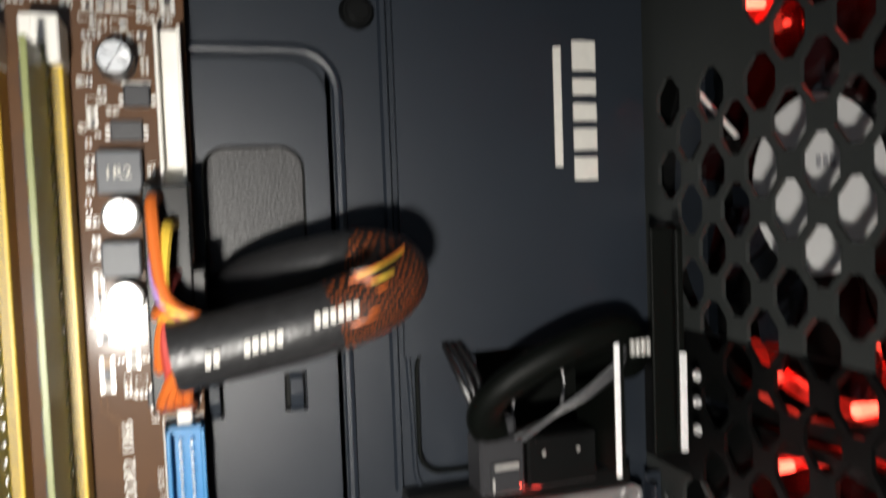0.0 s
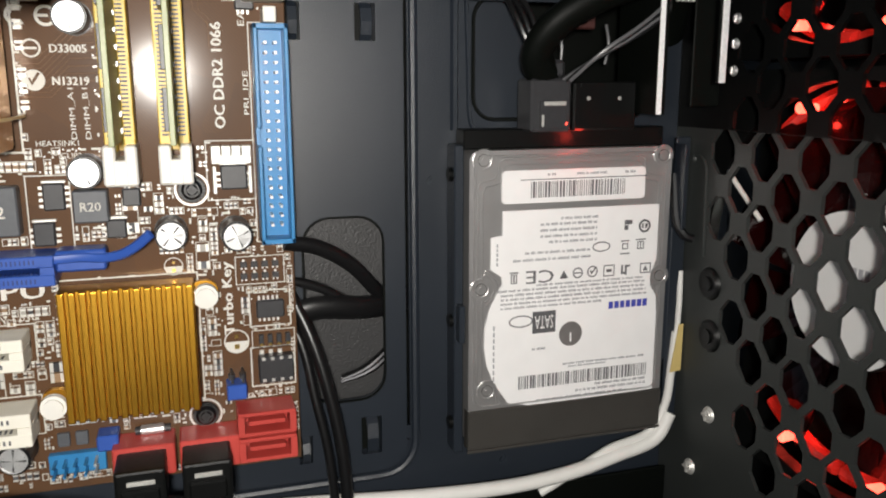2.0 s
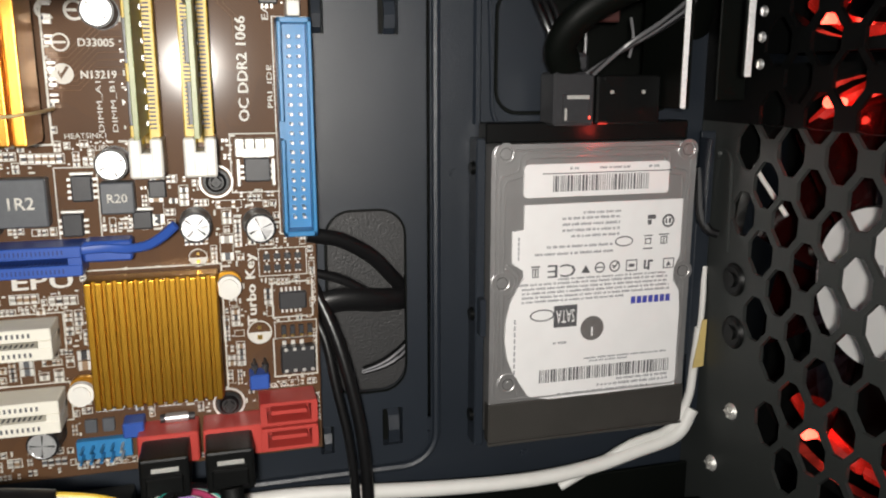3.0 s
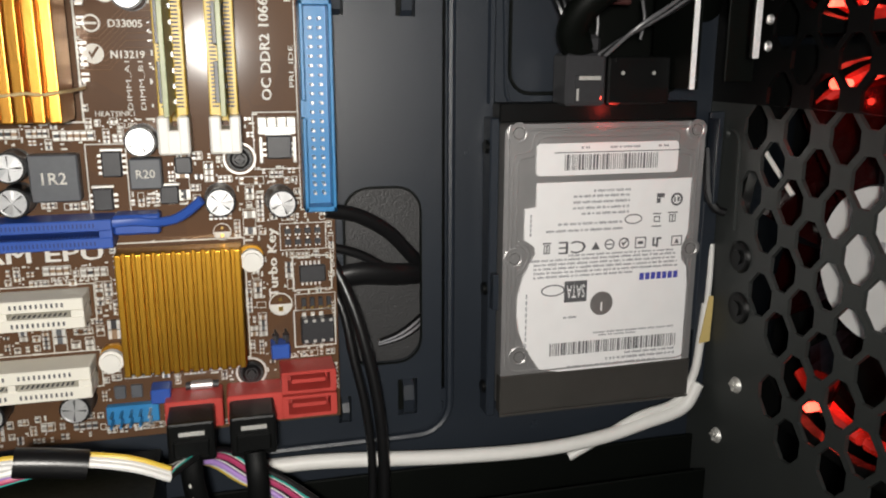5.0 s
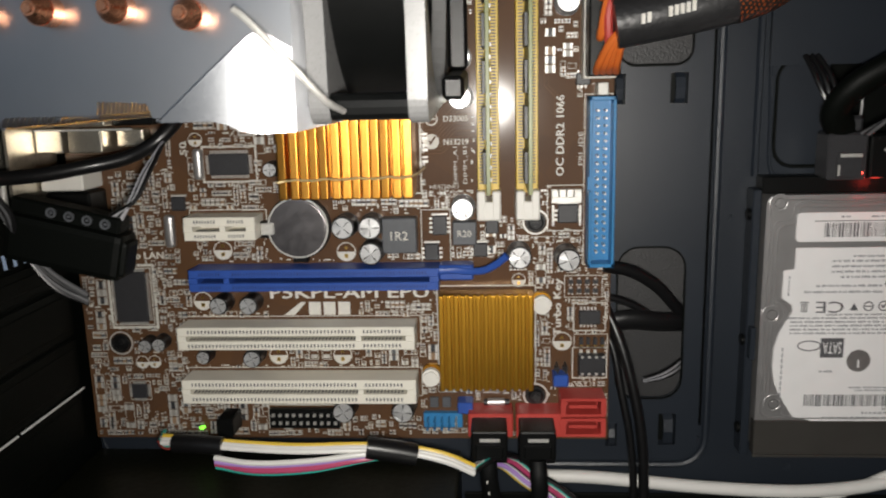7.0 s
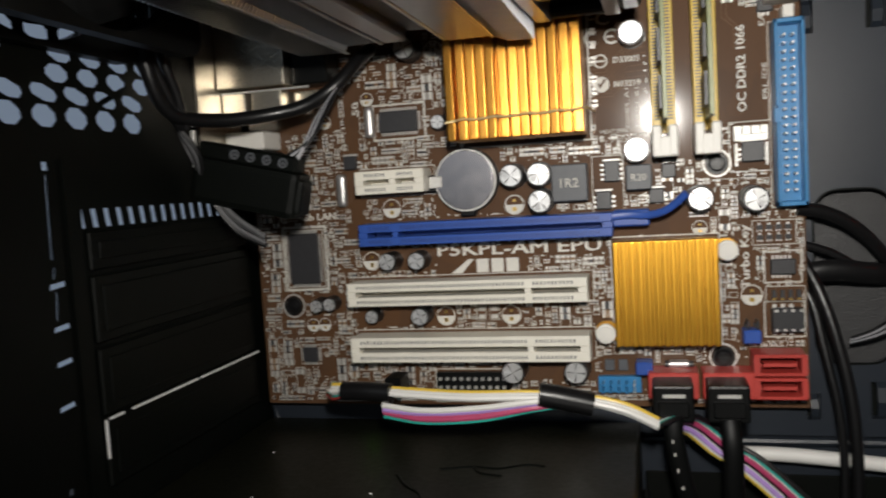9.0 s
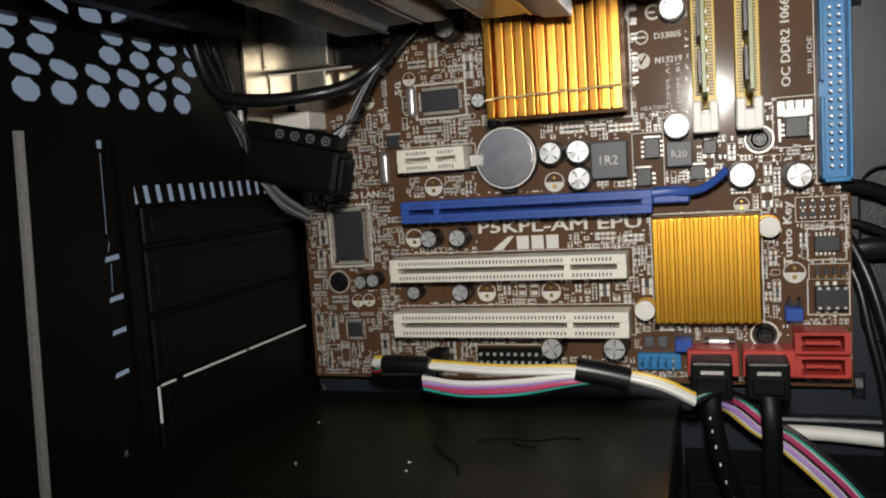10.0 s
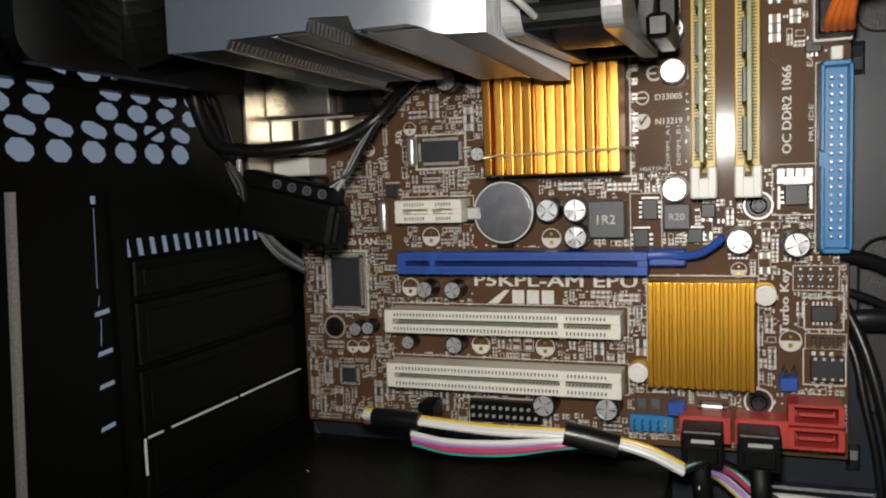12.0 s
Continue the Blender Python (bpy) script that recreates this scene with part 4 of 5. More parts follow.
def small_parts():
    """Resistors, capacitors and their printed outlines over the free board."""
    rng = random.Random(4)
    taken = [(98.5, 186, 150.5, 161), (98.5, 186, 171, 180.6), (104.5, 218, 192.6, 201.6), (104.5, 131.5, 211, 220.5), (131.5, 156, 203, 226.4), (156.5, 174.8, 201.5, 219.5), (173.4, 187, 204.6, 218.4),
             (187.8, 197.8, 201, 219.8), (198, 208, 206.8, 225.4), (193, 227.6, 155.6, 191.6), (186.5, 194, 156.4, 164), (226, 233.4, 183, 190.6), (143, 187.6, 226, 376), (207, 229.4, 217.4, 356),
             (217.8, 226.2, 199.8, 208.2), (234.4, 242.8, 198.8, 207.2), (233, 244.2, 212.6, 227), (223.4, 232.6, 210.4, 219.6), (244.8, 255, 199.6, 262), (71.8, 87.2, 177.8, 200), (79, 93, 202.6, 206.2),
             (111, 128.6, 231.8, 242.6), (235.6, 253, 138, 153.4), (202.8, 237, 138, 148), (128, 156, 137.4, 146), (241.8, 253.8, 157.4, 168.2), (242.6, 252, 176, 184.4), (233.6, 241.4, 155, 174.8), (234.4, 238.4, 172, 196),
             (68.6, 78.2, 166.2, 175.8), (130.6, 163.6, 180.8, 191), (160, 191, 187.2, 191), (94.6, 99, 207, 220), (107, 111.2, 231.4, 243.6), (228.6, 244.8, 228, 264), (189.5, 205.6, 227, 262), (223.4, 232.6, 145.8, 155),
             (242.6, 255, 263, 316), (246.6, 255, 313, 353), (233, 244.2, 312.8, 324.4), (235, 245.4, 325, 332), (239, 247.4, 333, 341.6), (234, 243.4, 340, 349), (233.6, 243, 304, 313), (233.6, 243, 284.4, 302.8), (99.2, 104, 196, 252), (57, 97, 236, 376), (121, 130, 257.4, 265.8), (97, 122, 262, 376), (122, 143, 268, 376), (188, 206, 262, 278), (82, 94, 168.6, 175), (77.6, 89, 160.6, 166.6), (100, 129.4, 163, 171), (129.4, 136.6, 162.4, 169.6), (153.4, 160.6, 162.4, 169.6),
             (102.4, 129.6, 183.2, 191), (111.4, 118.6, 202.4, 209.6), (186, 201.6, 138, 145), (198.8, 205.6, 145, 150.6), (208, 219, 145.6, 150.6), (153.6, 184.4, 142.6, 151), (58, 75, 221, 236), (82, 89, 144, 151), (131.8, 139.4, 232, 239.4), (104.8, 111.2, 243, 249), (97, 104, 220, 228), (218.8, 225.2, 191.6, 197.2), (238.4, 251.4, 187.6, 195.4), (241.8, 254, 168.4, 173.8), (233.6, 240.6, 160, 164.4), (144.6, 153, 164, 170), (188.4, 197.8, 145, 150.6), (74.4, 83.6, 147.6, 156.6)]
    bodies, marks, made = {k: [] for k in "tbsgw"}, [], 0

    def free(x0, x1, z0, z1):
        return x0 > 60.8 and x1 < 254 and z0 > 134 and all(x1 < a or x0 > b or z1 < c or z0 > d for a, b, c, d in taken)

    for attempt in range(90000):
        if attempt < 3000:
            w, d = rng.choice(((2.1, 1.3), (1.3, 2.1), (3.2, 2.0), (3.4, 2.6)))
        else:
            w, d = rng.choice(((1.7, 0.9), (0.9, 1.7), (1.3, 0.75), (0.75, 1.3), (0.75, 1.3), (2.1, 1.3)))
        n = rng.choice((2, 3, 4, 5, 6)) if attempt < 45000 else 1
        x, z = 60 + rng.random() * 195, 133 + rng.random() * 242
        gap = 0.4
        span_x, span_z = (n * (w + gap), d) if w < d else (w, n * (d + gap))
        if not free(x - 0.35, x + span_x + 0.1, z - 0.3, z + span_z + 0.3):
            continue
        taken.append((x - 0.4, x + span_x + 0.25, z - 0.4, z + span_z + 0.4))
        if rng.random() < 0.72:
            x0, x1, z0, z1, t = x - 0.34, x + span_x + 0.1, z - 0.34, z + span_z + 0.3, 0.17 if x > 190 else 0.2
            marks += [(x0, x1, -0.09, -0.02, z0, z0 + t), (x0, x1, -0.09, -0.02, z1 - t, z1), (x0, x0 + t, -0.088, -0.02, z0 + t, z1 - t), (x1 - t, x1, -0.088, -0.02, z0 + t, z1 - t)]
        for i in range(n):
            if rng.random() < 0.1:
                continue
            a, b = (x + i * (w + gap), z) if w < d else (x, z + i * (d + gap))
            h, kind, e = rng.uniform(0.45, 1.0), rng.choice("ttggbbs"), 0.03
            if w > d:
                bodies["w"] += [(a, a + w * 0.28, -h - e, -0.02, b, b + d), (a + w * 0.72, a + w, -h - e, -0.02, b, b + d)]
                bodies[kind].append((a + w * 0.27, a + w * 0.73, -h, -0.02, b + e, b + d - e))
            else:
                bodies["w"] += [(a, a + w, -h - e, -0.02, b, b + d * 0.28), (a, a + w, -h - e, -0.02, b + d * 0.72, b + d)]
                bodies[kind].append((a + e, a + w - e, -h, -0.02, b + d * 0.27, b + d * 0.73))
    vias = []
    for _ in range(5000):
        x, z = 62 + rng.random() * 191, 135 + rng.random() * 130
        if free(x - 0.1, x + 0.5, z - 0.1, z + 0.5):
            vias.append((x, x + 0.42, -0.14, -0.02, z, z + 0.42))
    for x0, x1, z0, z1, t in ((70.6, 88.6, 176.6, 201.2, 0.9), (71.9, 87.2, 178, 199.8, 0.3), (109.8, 129.8, 230.6, 243.8, 0.7), (241.4, 253.2, 174.8, 185.6, 0.4), (241.2, 253.9, 156.8, 168.8, 0.4), (187.4, 198, 200.6, 220, 0.3), (232, 245, 211.6, 228, 0.3), (244.6, 254.3, 199.4, 259, 0.3), (192.4, 228.2, 155, 192.2, 0.4), (142.6, 188.2, 225.6, 268, 0.5), (103.6, 132, 210.4, 221, 0.3), (98, 186.4, 170.4, 181.2, 0.3), (98, 186.4, 150, 161.4, 0.3), (241.8, 254, 168.4, 173.8, 0.25), (238.2, 251.8, 187.4, 195.6, 0.25), (127.6, 156.2, 137, 146.6, 0.4), (144.4, 148, 164.2, 169.7, 0.2), (149.2, 152.8, 164.2, 169.7, 0.2), (75, 83, 148.4, 156, 0.25)):
        marks += [(x0, x1, -0.1, -0.02, z0, z0 + t), (x0, x1, -0.1, -0.02, z1 - t, z1), (x0, x0 + t, -0.098, -0.02, z0 + t, z1 - t), (x1 - t, x1, -0.098, -0.02, z0 + t, z1 - t)]
    for i in range(9000):
        x, z = rng.uniform(61, 253), rng.uniform(135, 262)
        w, d = rng.choice(((1.5, 0.5), (0.5, 1.5), (0.9, 0.5), (0.5, 0.9), (2.2, 0.55)))
        if free(x, x + w, z, z + d):
            taken.append((x - 0.25, x + w + 0.25, z - 0.25, z + d + 0.25))
            marks.append((x, x + w, -0.08, -0.02, z, z + d))
    part("printed_outline", many(marks), LEGEND, board, "fine white printed outlines", kind="stuff")
    part("solder_end", many(bodies["w"]), TIN, board, kind="stuff")
    part("chip_capacitor", many(bodies["t"]), shader("tan_ceramic", (0.26, 0.17, 0.10), 0.5, vary=0.3), board, "tiny tan chip capacitors", kind="stuff")
    part("chip_resistor", many(bodies["b"]), CHIP, board, "tiny black chip resistors", kind="stuff")
    part("chip_bead", many(bodies["g"]), shader("grey_ceramic", (0.33, 0.31, 0.28), 0.45, vary=0.3), board, "tiny grey chip beads", kind="stuff")
    part("chip_coil", many(bodies["s"]), INK, board, kind="stuff")
    part("solder_point", many(vias), TIN, board, kind="stuff")


small_parts()


def ports():
    """The metal port shells along the rear edge."""
    def shell(name, x0, x1, z0, z1, y, label):
        s = part(name, box(x0, x1, -y, 0, z0, z1, 0.6, 2), SHIELD, board, label)
        return s
    shell("video_port", 57.5, 84, 252, 284, 17, "tin-plated metal port shell")
    shell("network_port", 57.5, 96, 290, 306, 28, "tin-plated metal port shell")
    shell("sound_port", 57.5, 67, 243, 251, 14, "tin-plated metal port shell with folded seams")
    shell("sound_port", 69.2, 81, 243, 251, 14, "tin-plated metal port shell with folded seams")
    shell("sound_port", 82.4, 92, 244.5, 250.6, 6, "tin-plated metal port shell with folded seams")
    part("port_seam", box(57.6, 92, -14.6, -14.05, 250.4, 251.2, 0.15), TIN, board)
    part("port_jack", box(58, 73, -14.5, 0, 230.2, 236.8, 0.5), WHITE, board, "pale plastic port jack")
    shell("port_block", 57.5, 78, 308, 340, 28, "tin-plated metal port shell")
    part("port_bracket", box(56.4, 57.4, -30, -1, 228, 345), SHIELD, board, "thin tin-plated rear port plate")
    part("port_side", box(84.2, 98, -12, 0, 252, 268, 0.5), DARK, board)
    part("sound_jack", box(58, 74, -13, 0, 220, 229.6, 0.8), DARK, board)


ports()


# ---- processor cooler ----
def cooler():
    c = thing("cpu_cooler", (150, -70, 300), "tower processor cooler with aluminium fins and copper heat pipes", "cpu cooler")
    base = [(101, 256.6), (116, 256.2), (117, 258.2), (136, 258.4), (136.5, 261), (146, 260.4), (147, 257.6), (162, 257), (167, 254.8), (175.4, 254.4), (175.4, 338), (170, 344), (106, 344), (101, 338)]
    fin = meshed("fin", plate(base, [], 0, 0.5), FIN)
    for i in range(46):
        ob = new("fin", fin)
        ob.parent = c
        ob.location = Vector((0, -0.126 + i * 0.0019, 0)) - c.location
    for x, z in ((116, 255.8), (127.4, 257.6), (147.4, 256.9), (162.2, 256.2)):
        part("fin_tab", box(x, x + 1.1, -125.6, -39, z, z + 0.5, 0.1), FIN, c, "bright folded edge of the fins")
    for x0, x1, z in ((129.2, 135.6, 258.0), (149.2, 161.6, 256.8)):
        part("fin_fold", box(x0, x1, -124, -39, z, z + 0.3), FIN, c, "folded edge closing the fin stack")
    wedge = bmesh.new()
    rows = []
    for k in range(11):
        u = k / 10
        x = 150 + 25.2 * u
        top = 257 + 16.6 * min(1, u / 0.754) - 3.6 * max(0, (u - 0.754) / 0.246)
        foot = 256.8 - 2.4 * max(0, min(1, (u - 0.45) / 0.2))
        y = -126.3 - 3.4 * (1 - u ** 3)
        rows.append([wedge.verts.new(p) for p in ((x, -126.1, foot), (x, y, foot), (x, y, top + 0.2), (x, -126.1, top + 0.2))])
    for p, q in zip(rows, rows[1:]):
        for j in range(4):
            wedge.faces.new((p[j], p[(j + 1) % 4], q[(j + 1) % 4], q[j]))
    wedge.faces.new(rows[0])
    wedge.faces.new(rows[-1])
    bmesh.ops.recalc_face_normals(wedge, faces=wedge.faces)
    part("bent_plate", wedge, FIN, c, "bent corner of the top fin", True)
    part("fan_clip", tube([(166, -131, 277), (169, -131.6, 274.6), (175, -131, 268), (181, -127, 260.5), (183, -118, 258)], 0.7, 8, 5), TIN, c, "steel wire fan clip", True)
    part("base_block", box(122, 160, -34, -6, 285, 318, 1), ALU, c, "polished aluminium base block")
    for x, z in ((115, 278), (129, 278), (143, 278), (157, 276.5), (115, 322), (129, 322), (143, 322), (157, 322)):
        part("heat_pipe", join(rod((x, -20, z), "-y", 3, 110, 16), rod((x, -130, z), "-y", 3, 4, 16, 1.2, 0.4)), COPPER, c, "copper heat pipe with pinched tip", True)


def cooler_fan():
    f = thing("cooler_fan", (193, -75, 300), "black and grey square cooling fan clipped to the cooler", "fan")
    smoke = shader("smoke_grey_plastic", (0.20, 0.20, 0.20), 0.3, vary=0.1)
    for x in (176, 196):
        part("flange", plate(rounded(-120, -34, 257.4, 343.4, 5), [circle(-77, 300.4, 40.5, 40)], x, x + 4, "yz"), smoke, f, "grey plastic fan flange")
    pad = join(box(200.3, 206, -76, -36, 259, 265, 1), box(200.3, 206, -42, -36, 265.2, 300, 1))
    part("damper", pad, DARK, f, "black rubber fan damper")
    bm = bmesh.new()
    rings = [[bm.verts.new((x, -77 + r * math.cos(i * math.tau / 48), 300.4 + r * math.sin(i * math.tau / 48))) for i in range(48)] for x, r in ((179.9, 42.4), (196.1, 42.4), (196.1, 40.5), (179.9, 40.5))]
    for a, b in zip(rings, rings[1:] + rings[:1]):
        for i in range(48):
            bm.faces.new((a[i], a[(i + 1) % 48], b[(i + 1) % 48], b[i]))
    bmesh.ops.recalc_face_normals(bm, faces=bm.faces)
    part("duct", bm, DARK, f, smooth=True)
    part("hub", rod((178, -77, 300.4), "x", 16, 19, 32, None, 1), DARK, f, smooth=True)
    for i in range(7):
        part("blade", blade(-77, 300.4, i * math.tau / 7, 179, 194, 15, 39.5), DARK, f)
    for y in (-116.5, -37.5):
        for z in (261, 340):
            part("corner_post", rod((180, y, z), "x", 2.8, 16, 12), DARK, f)
    f.rotation_euler.x = radians(3.2)


def blade(y, z, turn, x0, x1, r0, r1, sweep=0.62):
    """One twisted fan blade, fan axis along x."""
    bm = bmesh.new()
    rows = []
    for i in range(7):
        r = r0 + (r1 - r0) * i / 6
        a0, row = turn + 0.10 * i / 6, []
        for k in range(5):
            a, x = a0 + sweep * k / 4, x0 + (x1 - x0) * k / 4
            row.append((x, y + r * math.cos(a), z + r * math.sin(a)))
        rows.append(row)
    for off in (0, 1.2):
        vs = [[bm.verts.new((p[0] + off, p[1], p[2])) for p in row] for row in rows]
        for a, b in zip(vs, vs[1:]):
            for k in range(4):
                bm.faces.new((a[k], a[k + 1], b[k + 1], b[k]) if off else (a[k], b[k], b[k + 1], a[k + 1]))
    return bm


cooler()
cooler_fan()


def case_fan(z, y0):
    f = thing("case_fan", (405, y0, z), "red lit case fan with white hub behind the front panel", "fan", "front case fans")
    part("frame", plate(rounded(y0 - 60, y0 + 60, z - 60, z + 60, 6), [circle(y0, z, 57, 48)], 393, 397, "yz"), DARK, f)
    part("frame", plate(rounded(y0 - 60, y0 + 60, z - 60, z + 60, 6), [circle(y0, z, 57, 48)], 414, 418, "yz"), DARK, f)
    hub = part("hub", rod((414, y0, z), "-x", 22.5, 16, 48, None, 0.8), DARK, f, smooth=True)
    part("hub_sticker", rod((398, y0, z), "-x", 22, 0.2, 48), HUB, hub, "white round hub sticker")
    part("sticker_print", join(*[box(397.55, 397.78, y0 - 7 + 2.2 * i, y0 - 5.6 + 2.2 * i, z + 4, z + 7) for i in range(3)]), HAZE, hub)
    for i in range(9):
        part("blade", blade(y0, z, i * math.tau / 9, 399, 412, 21, 55, 0.5), BLADE, f, "red translucent fan blade")
    for a in (65, 105, 255, 290):
        y, zz = y0 + 54 * math.cos(radians(a)), z + 54 * math.sin(radians(a))
        part("led", join(rod((396, y, zz), "x", 1.7, 7, 16, 1.3, 0.5)), LED, f, "glowing red light", True)
        # LED light on the nearby plastic, given to an added arc as emission
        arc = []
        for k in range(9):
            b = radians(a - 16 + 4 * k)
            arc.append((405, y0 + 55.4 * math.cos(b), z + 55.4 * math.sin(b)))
        part("lit_ring", tube(arc, 2.6, 8, 1), LED_SPILL, f, "red plastic arc with the LED's spill as its own glow", True)
        lamp = new("fan_light", bpy.data.lights.new("fan_light", "POINT"))
        lamp.data.energy, lamp.data.color, lamp.data.shadow_soft_size = 0.005, (1.0, 0.05, 0.03), 0.002
        lamp.location = (0.4075, (y * 0.9 + y0 * 0.1) / 1000, (z + (zz - z) * 0.9) / 1000)
    for a in (0, 90, 180, 270):
        r = radians(a + 45)
        part("strut", tube([(416, y0 + 20 * math.cos(r), z + 20 * math.sin(r)), (416, y0 + 40 * math.cos(r), z + 40 * math.sin(r)), (416, y0 + 58 * math.cos(r), z + 58 * math.sin(r))], 1.6, 8, 2), DARK, f)
    part("wire", tube([(397, -20, z + 14), (394, -5, z + 30), (396, 6, z + 44), (395, 14, z + 52)], 0.8, 8), PALE, f, "thin fan wire", True)


case_fan(187, -56)
case_fan(310, -47)


def exhaust_fan():
    f = thing("exhaust_fan", (68, -108, 294), "black exhaust fan on the rear panel", "fan")
    part("frame", plate(rounded(-149.5, -66.5, 254, 337, 6), [circle(-108, 295.5, 40, 48)], 57, 61, "yz"), DARK, f)
    part("frame", plate(rounded(-149.5, -66.5, 254, 337, 6), [circle(-108, 295.5, 40, 48)], 78, 82, "yz"), DARK, f)
    part("hub", rod((62, -108, 295.5), "x", 18, 18, 32, None, 1), DARK, f, smooth=True)
    for i in range(7):
        part("blade", blade(-108, 295.5, i * math.tau / 7, 62, 77, 17, 37.5, 0.86), DARK, f)


exhaust_fan()


# ---- power supply ----
def power_supply():
    p = thing("power_supply", (128, -75, 38), "black power supply box on the case floor", "power supply")
    part("housing", box(57, 200, -150, 6.6, 38.2, 125.6, 1.2, 2), PSU, p)
    rng = random.Random(11)
    specks = []
    for _ in range(5):
        x, y, s = rng.uniform(66, 195), rng.uniform(-140, -10), rng.uniform(0.15, 0.45)
        specks.append((x, x + s * 2, y, y + s, 125.58, 125.66 + s * 0.3))
    part("dust", many(specks), LABEL, p, "specks of pale dust", kind="stuff")
    for crack in (((140, -46), (150, -43), (158, -44), (166, -40), (172, -41)), ((128, -52), (133, -60), (139, -66), (142, -74)), ((150, -43), (153, -48), (160, -50))):
        part("crease", tube([(x, y, 125.6) for x, y in crack], 0.5, 6, 4), MATT, p, "dark crease in the wrapped top")
    part("seam", box(57.5, 199.5, -96, -95, 125.5, 126.0), DARK, p)
    part("cable_collar", box(200, 203, -60, -20, 70, 112, 1), DARK, p)
    for i, (y, z, x1, y1) in enumerate(((-30, 100, 224, -12), (-38, 92, 240, -20), (-46, 84, 250, -34), (-34, 80, 262, -8))):
        part("cable", tube([(202, y, z), (212, y - 4, z + 2), (x1 - 6, y1, z - 22), (x1 + 20, y1 + 4, 52 + 4 * i)], 3.2, 10), RUBBER, p, "black sleeved supply cable", True)


power_supply()


# ---- hard drive ----
def hard_drive():
    d = thing("hard_drive", (342, 4, 128), "small silver hard disk drive with white labels beside the tray", "hard drive")
    part("drive_body", plate(rounded(307.6, 377.2, 128, 223.2, 3), [], 0.2, 9.4), DRIVE, d, "cast aluminium drive cover")
    rim = [(a, 0.1, b) for a, b in rounded(309.4, 375.4, 141.5, 221.4, 3.5)]
    part("cover_rim", tube(rim + rim[:1], 0.45, 6, 1), DRIVE, d)
    def notched(x0, x1, z0, z1, n, r):
        out = []
        for cx, cz, sx, sz, flip in ((x1, z1, -1, -1, 0), (x0, z1, 1, -1, 1), (x0, z0, 1, 1, 0), (x1, z0, -1, 1, 1)):
            q = [(cx, cz + sz * (n + r)), (cx + sx * r * 0.4, cz + sz * (n + r * 0.3)), (cx + sx * (n - r), cz + sz * n), (cx + sx * (n - 0.3 * r), cz + sz * (n - 0.3 * r)), (cx + sx * n, cz + sz * (n - r)), (cx + sx * (n + r * 0.3), cz + sz * r * 0.4), (cx + sx * (n + r), cz)]
            out += q[::-1] if flip else q
        return [(a, 0.12, c) for a, c in out]
    for grow in (0, 1.5):
        ridge = notched(310.6 + grow, 374.2 - grow, 142 + grow, 220.4 - grow, 6.2, 2.0)
        part("cover_ridge", tube(ridge + ridge[:1], 0.3, 6, 1), DRIVE, d)
    part("lower_cover", box(307.4, 377.4, -0.5, 4, 127.2, 140.6, 0.4), COVER, d, "dull dark lower cover strip")
    part("barcode_label", plate(rounded(318, 367.4, 206.8, 217, 1.4), [], -0.25, 0.15), LABEL, d, "white bar code label")
    pts = [(318.4, 204.6), (373, 204.6), (373, 186), (371, 181.5), (371, 177.5), (373.4, 174), (374, 168), (374, 140.8), (329, 140.2), (321, 142)]
    pts += [(342.5 - 30 * math.cos(radians(a)), 163.4 + 30 * math.sin(radians(a))) for a in (-40, -28, -16, -4, 8, 20, 30)]
    pts += [(318.6, 181.5), (318.2, 184), (314.6, 186.5), (314.6, 196.5), (318.4, 197)]
    part("main_label", plate(pts, [], -0.25, 0.15), LABEL, d, "large white drive label with rounded outline")
    bars, rng = [], random.Random(8)
    for x0, x1, z0, z1 in ((327.5, 360, 208.4, 213.4), (324.5, 371.5, 146.2, 150.6)):
        x = x0
        while x < x1:
            w = rng.choice((0.25, 0.25, 0.45, 0.7))
            bars.append(box(x, min(x + w, x1), -0.32, -0.2, z0, z1))
            x += w + rng.choice((0.25, 0.4, 0.55))
    bars += [box(324, 368, -0.32, -0.2, 213.9, 214.2)]
    part("bar_code", join(*bars), PRINT, d, "printed bar code", kind="stuff")
    rows = []
    for z, x0, x1, h in ((199.5, 331, 351, 0.9), (197.6, 331, 351, 0.9), (195.7, 331, 351, 0.9), (193.8, 334, 351, 0.9), (190.6, 326, 349, 0.9), (188.4, 322, 349, 0.9), (215.2, 333, 336, 0.8), (215.2, 343, 354, 0.8), (215.2, 360, 364, 0.8),
                        (180.2, 330, 369, 0.7), (178.9, 317, 369, 0.8), (177.5, 318, 369, 0.8), (176.1, 318, 370, 0.8), (174.7, 318, 370, 0.8), (173.3, 318, 354, 0.8), (201.2, 338, 351, 0.9), (153, 340, 371, 0.7), (144.8, 352, 371, 0.9), (143.2, 345, 371, 0.9), (141.6, 331, 364, 0.6), (159, 329, 334, 0.8), (152, 342, 356, .6)):
        x = x0
        while x < x1:
            for _ in range(rng.choice((2, 3, 5, 6, 8))):
                w, tall = rng.uniform(0.22, 0.5), h * rng.uniform(0.7, 1.0)
                if x + w < x1:
                    rows.append((x, x + w, -0.31, -0.2, z, z + tall))
                x += w + 0.14
            x += 0.5
    part("small_print", many(rows), HAZE, d, "small illegible print as plain bars", kind="stuff")
    part("approval_mark", words("CE", (331.2, -0.2, 183.2), 4.2, "-x", width=9.6, bold=0.0, depth=0.08), PRINT, d)
    def framed(x0, x1, z0, z1, t=0.35):
        return plate([(x0, z0), (x1, z0), (x1, z1), (x0, z1)], [[(x0 + t, z0 + t), (x1 - t, z0 + t), (x1 - t, z1 - t), (x0 + t, z1 - t)]], -0.3, -0.2)

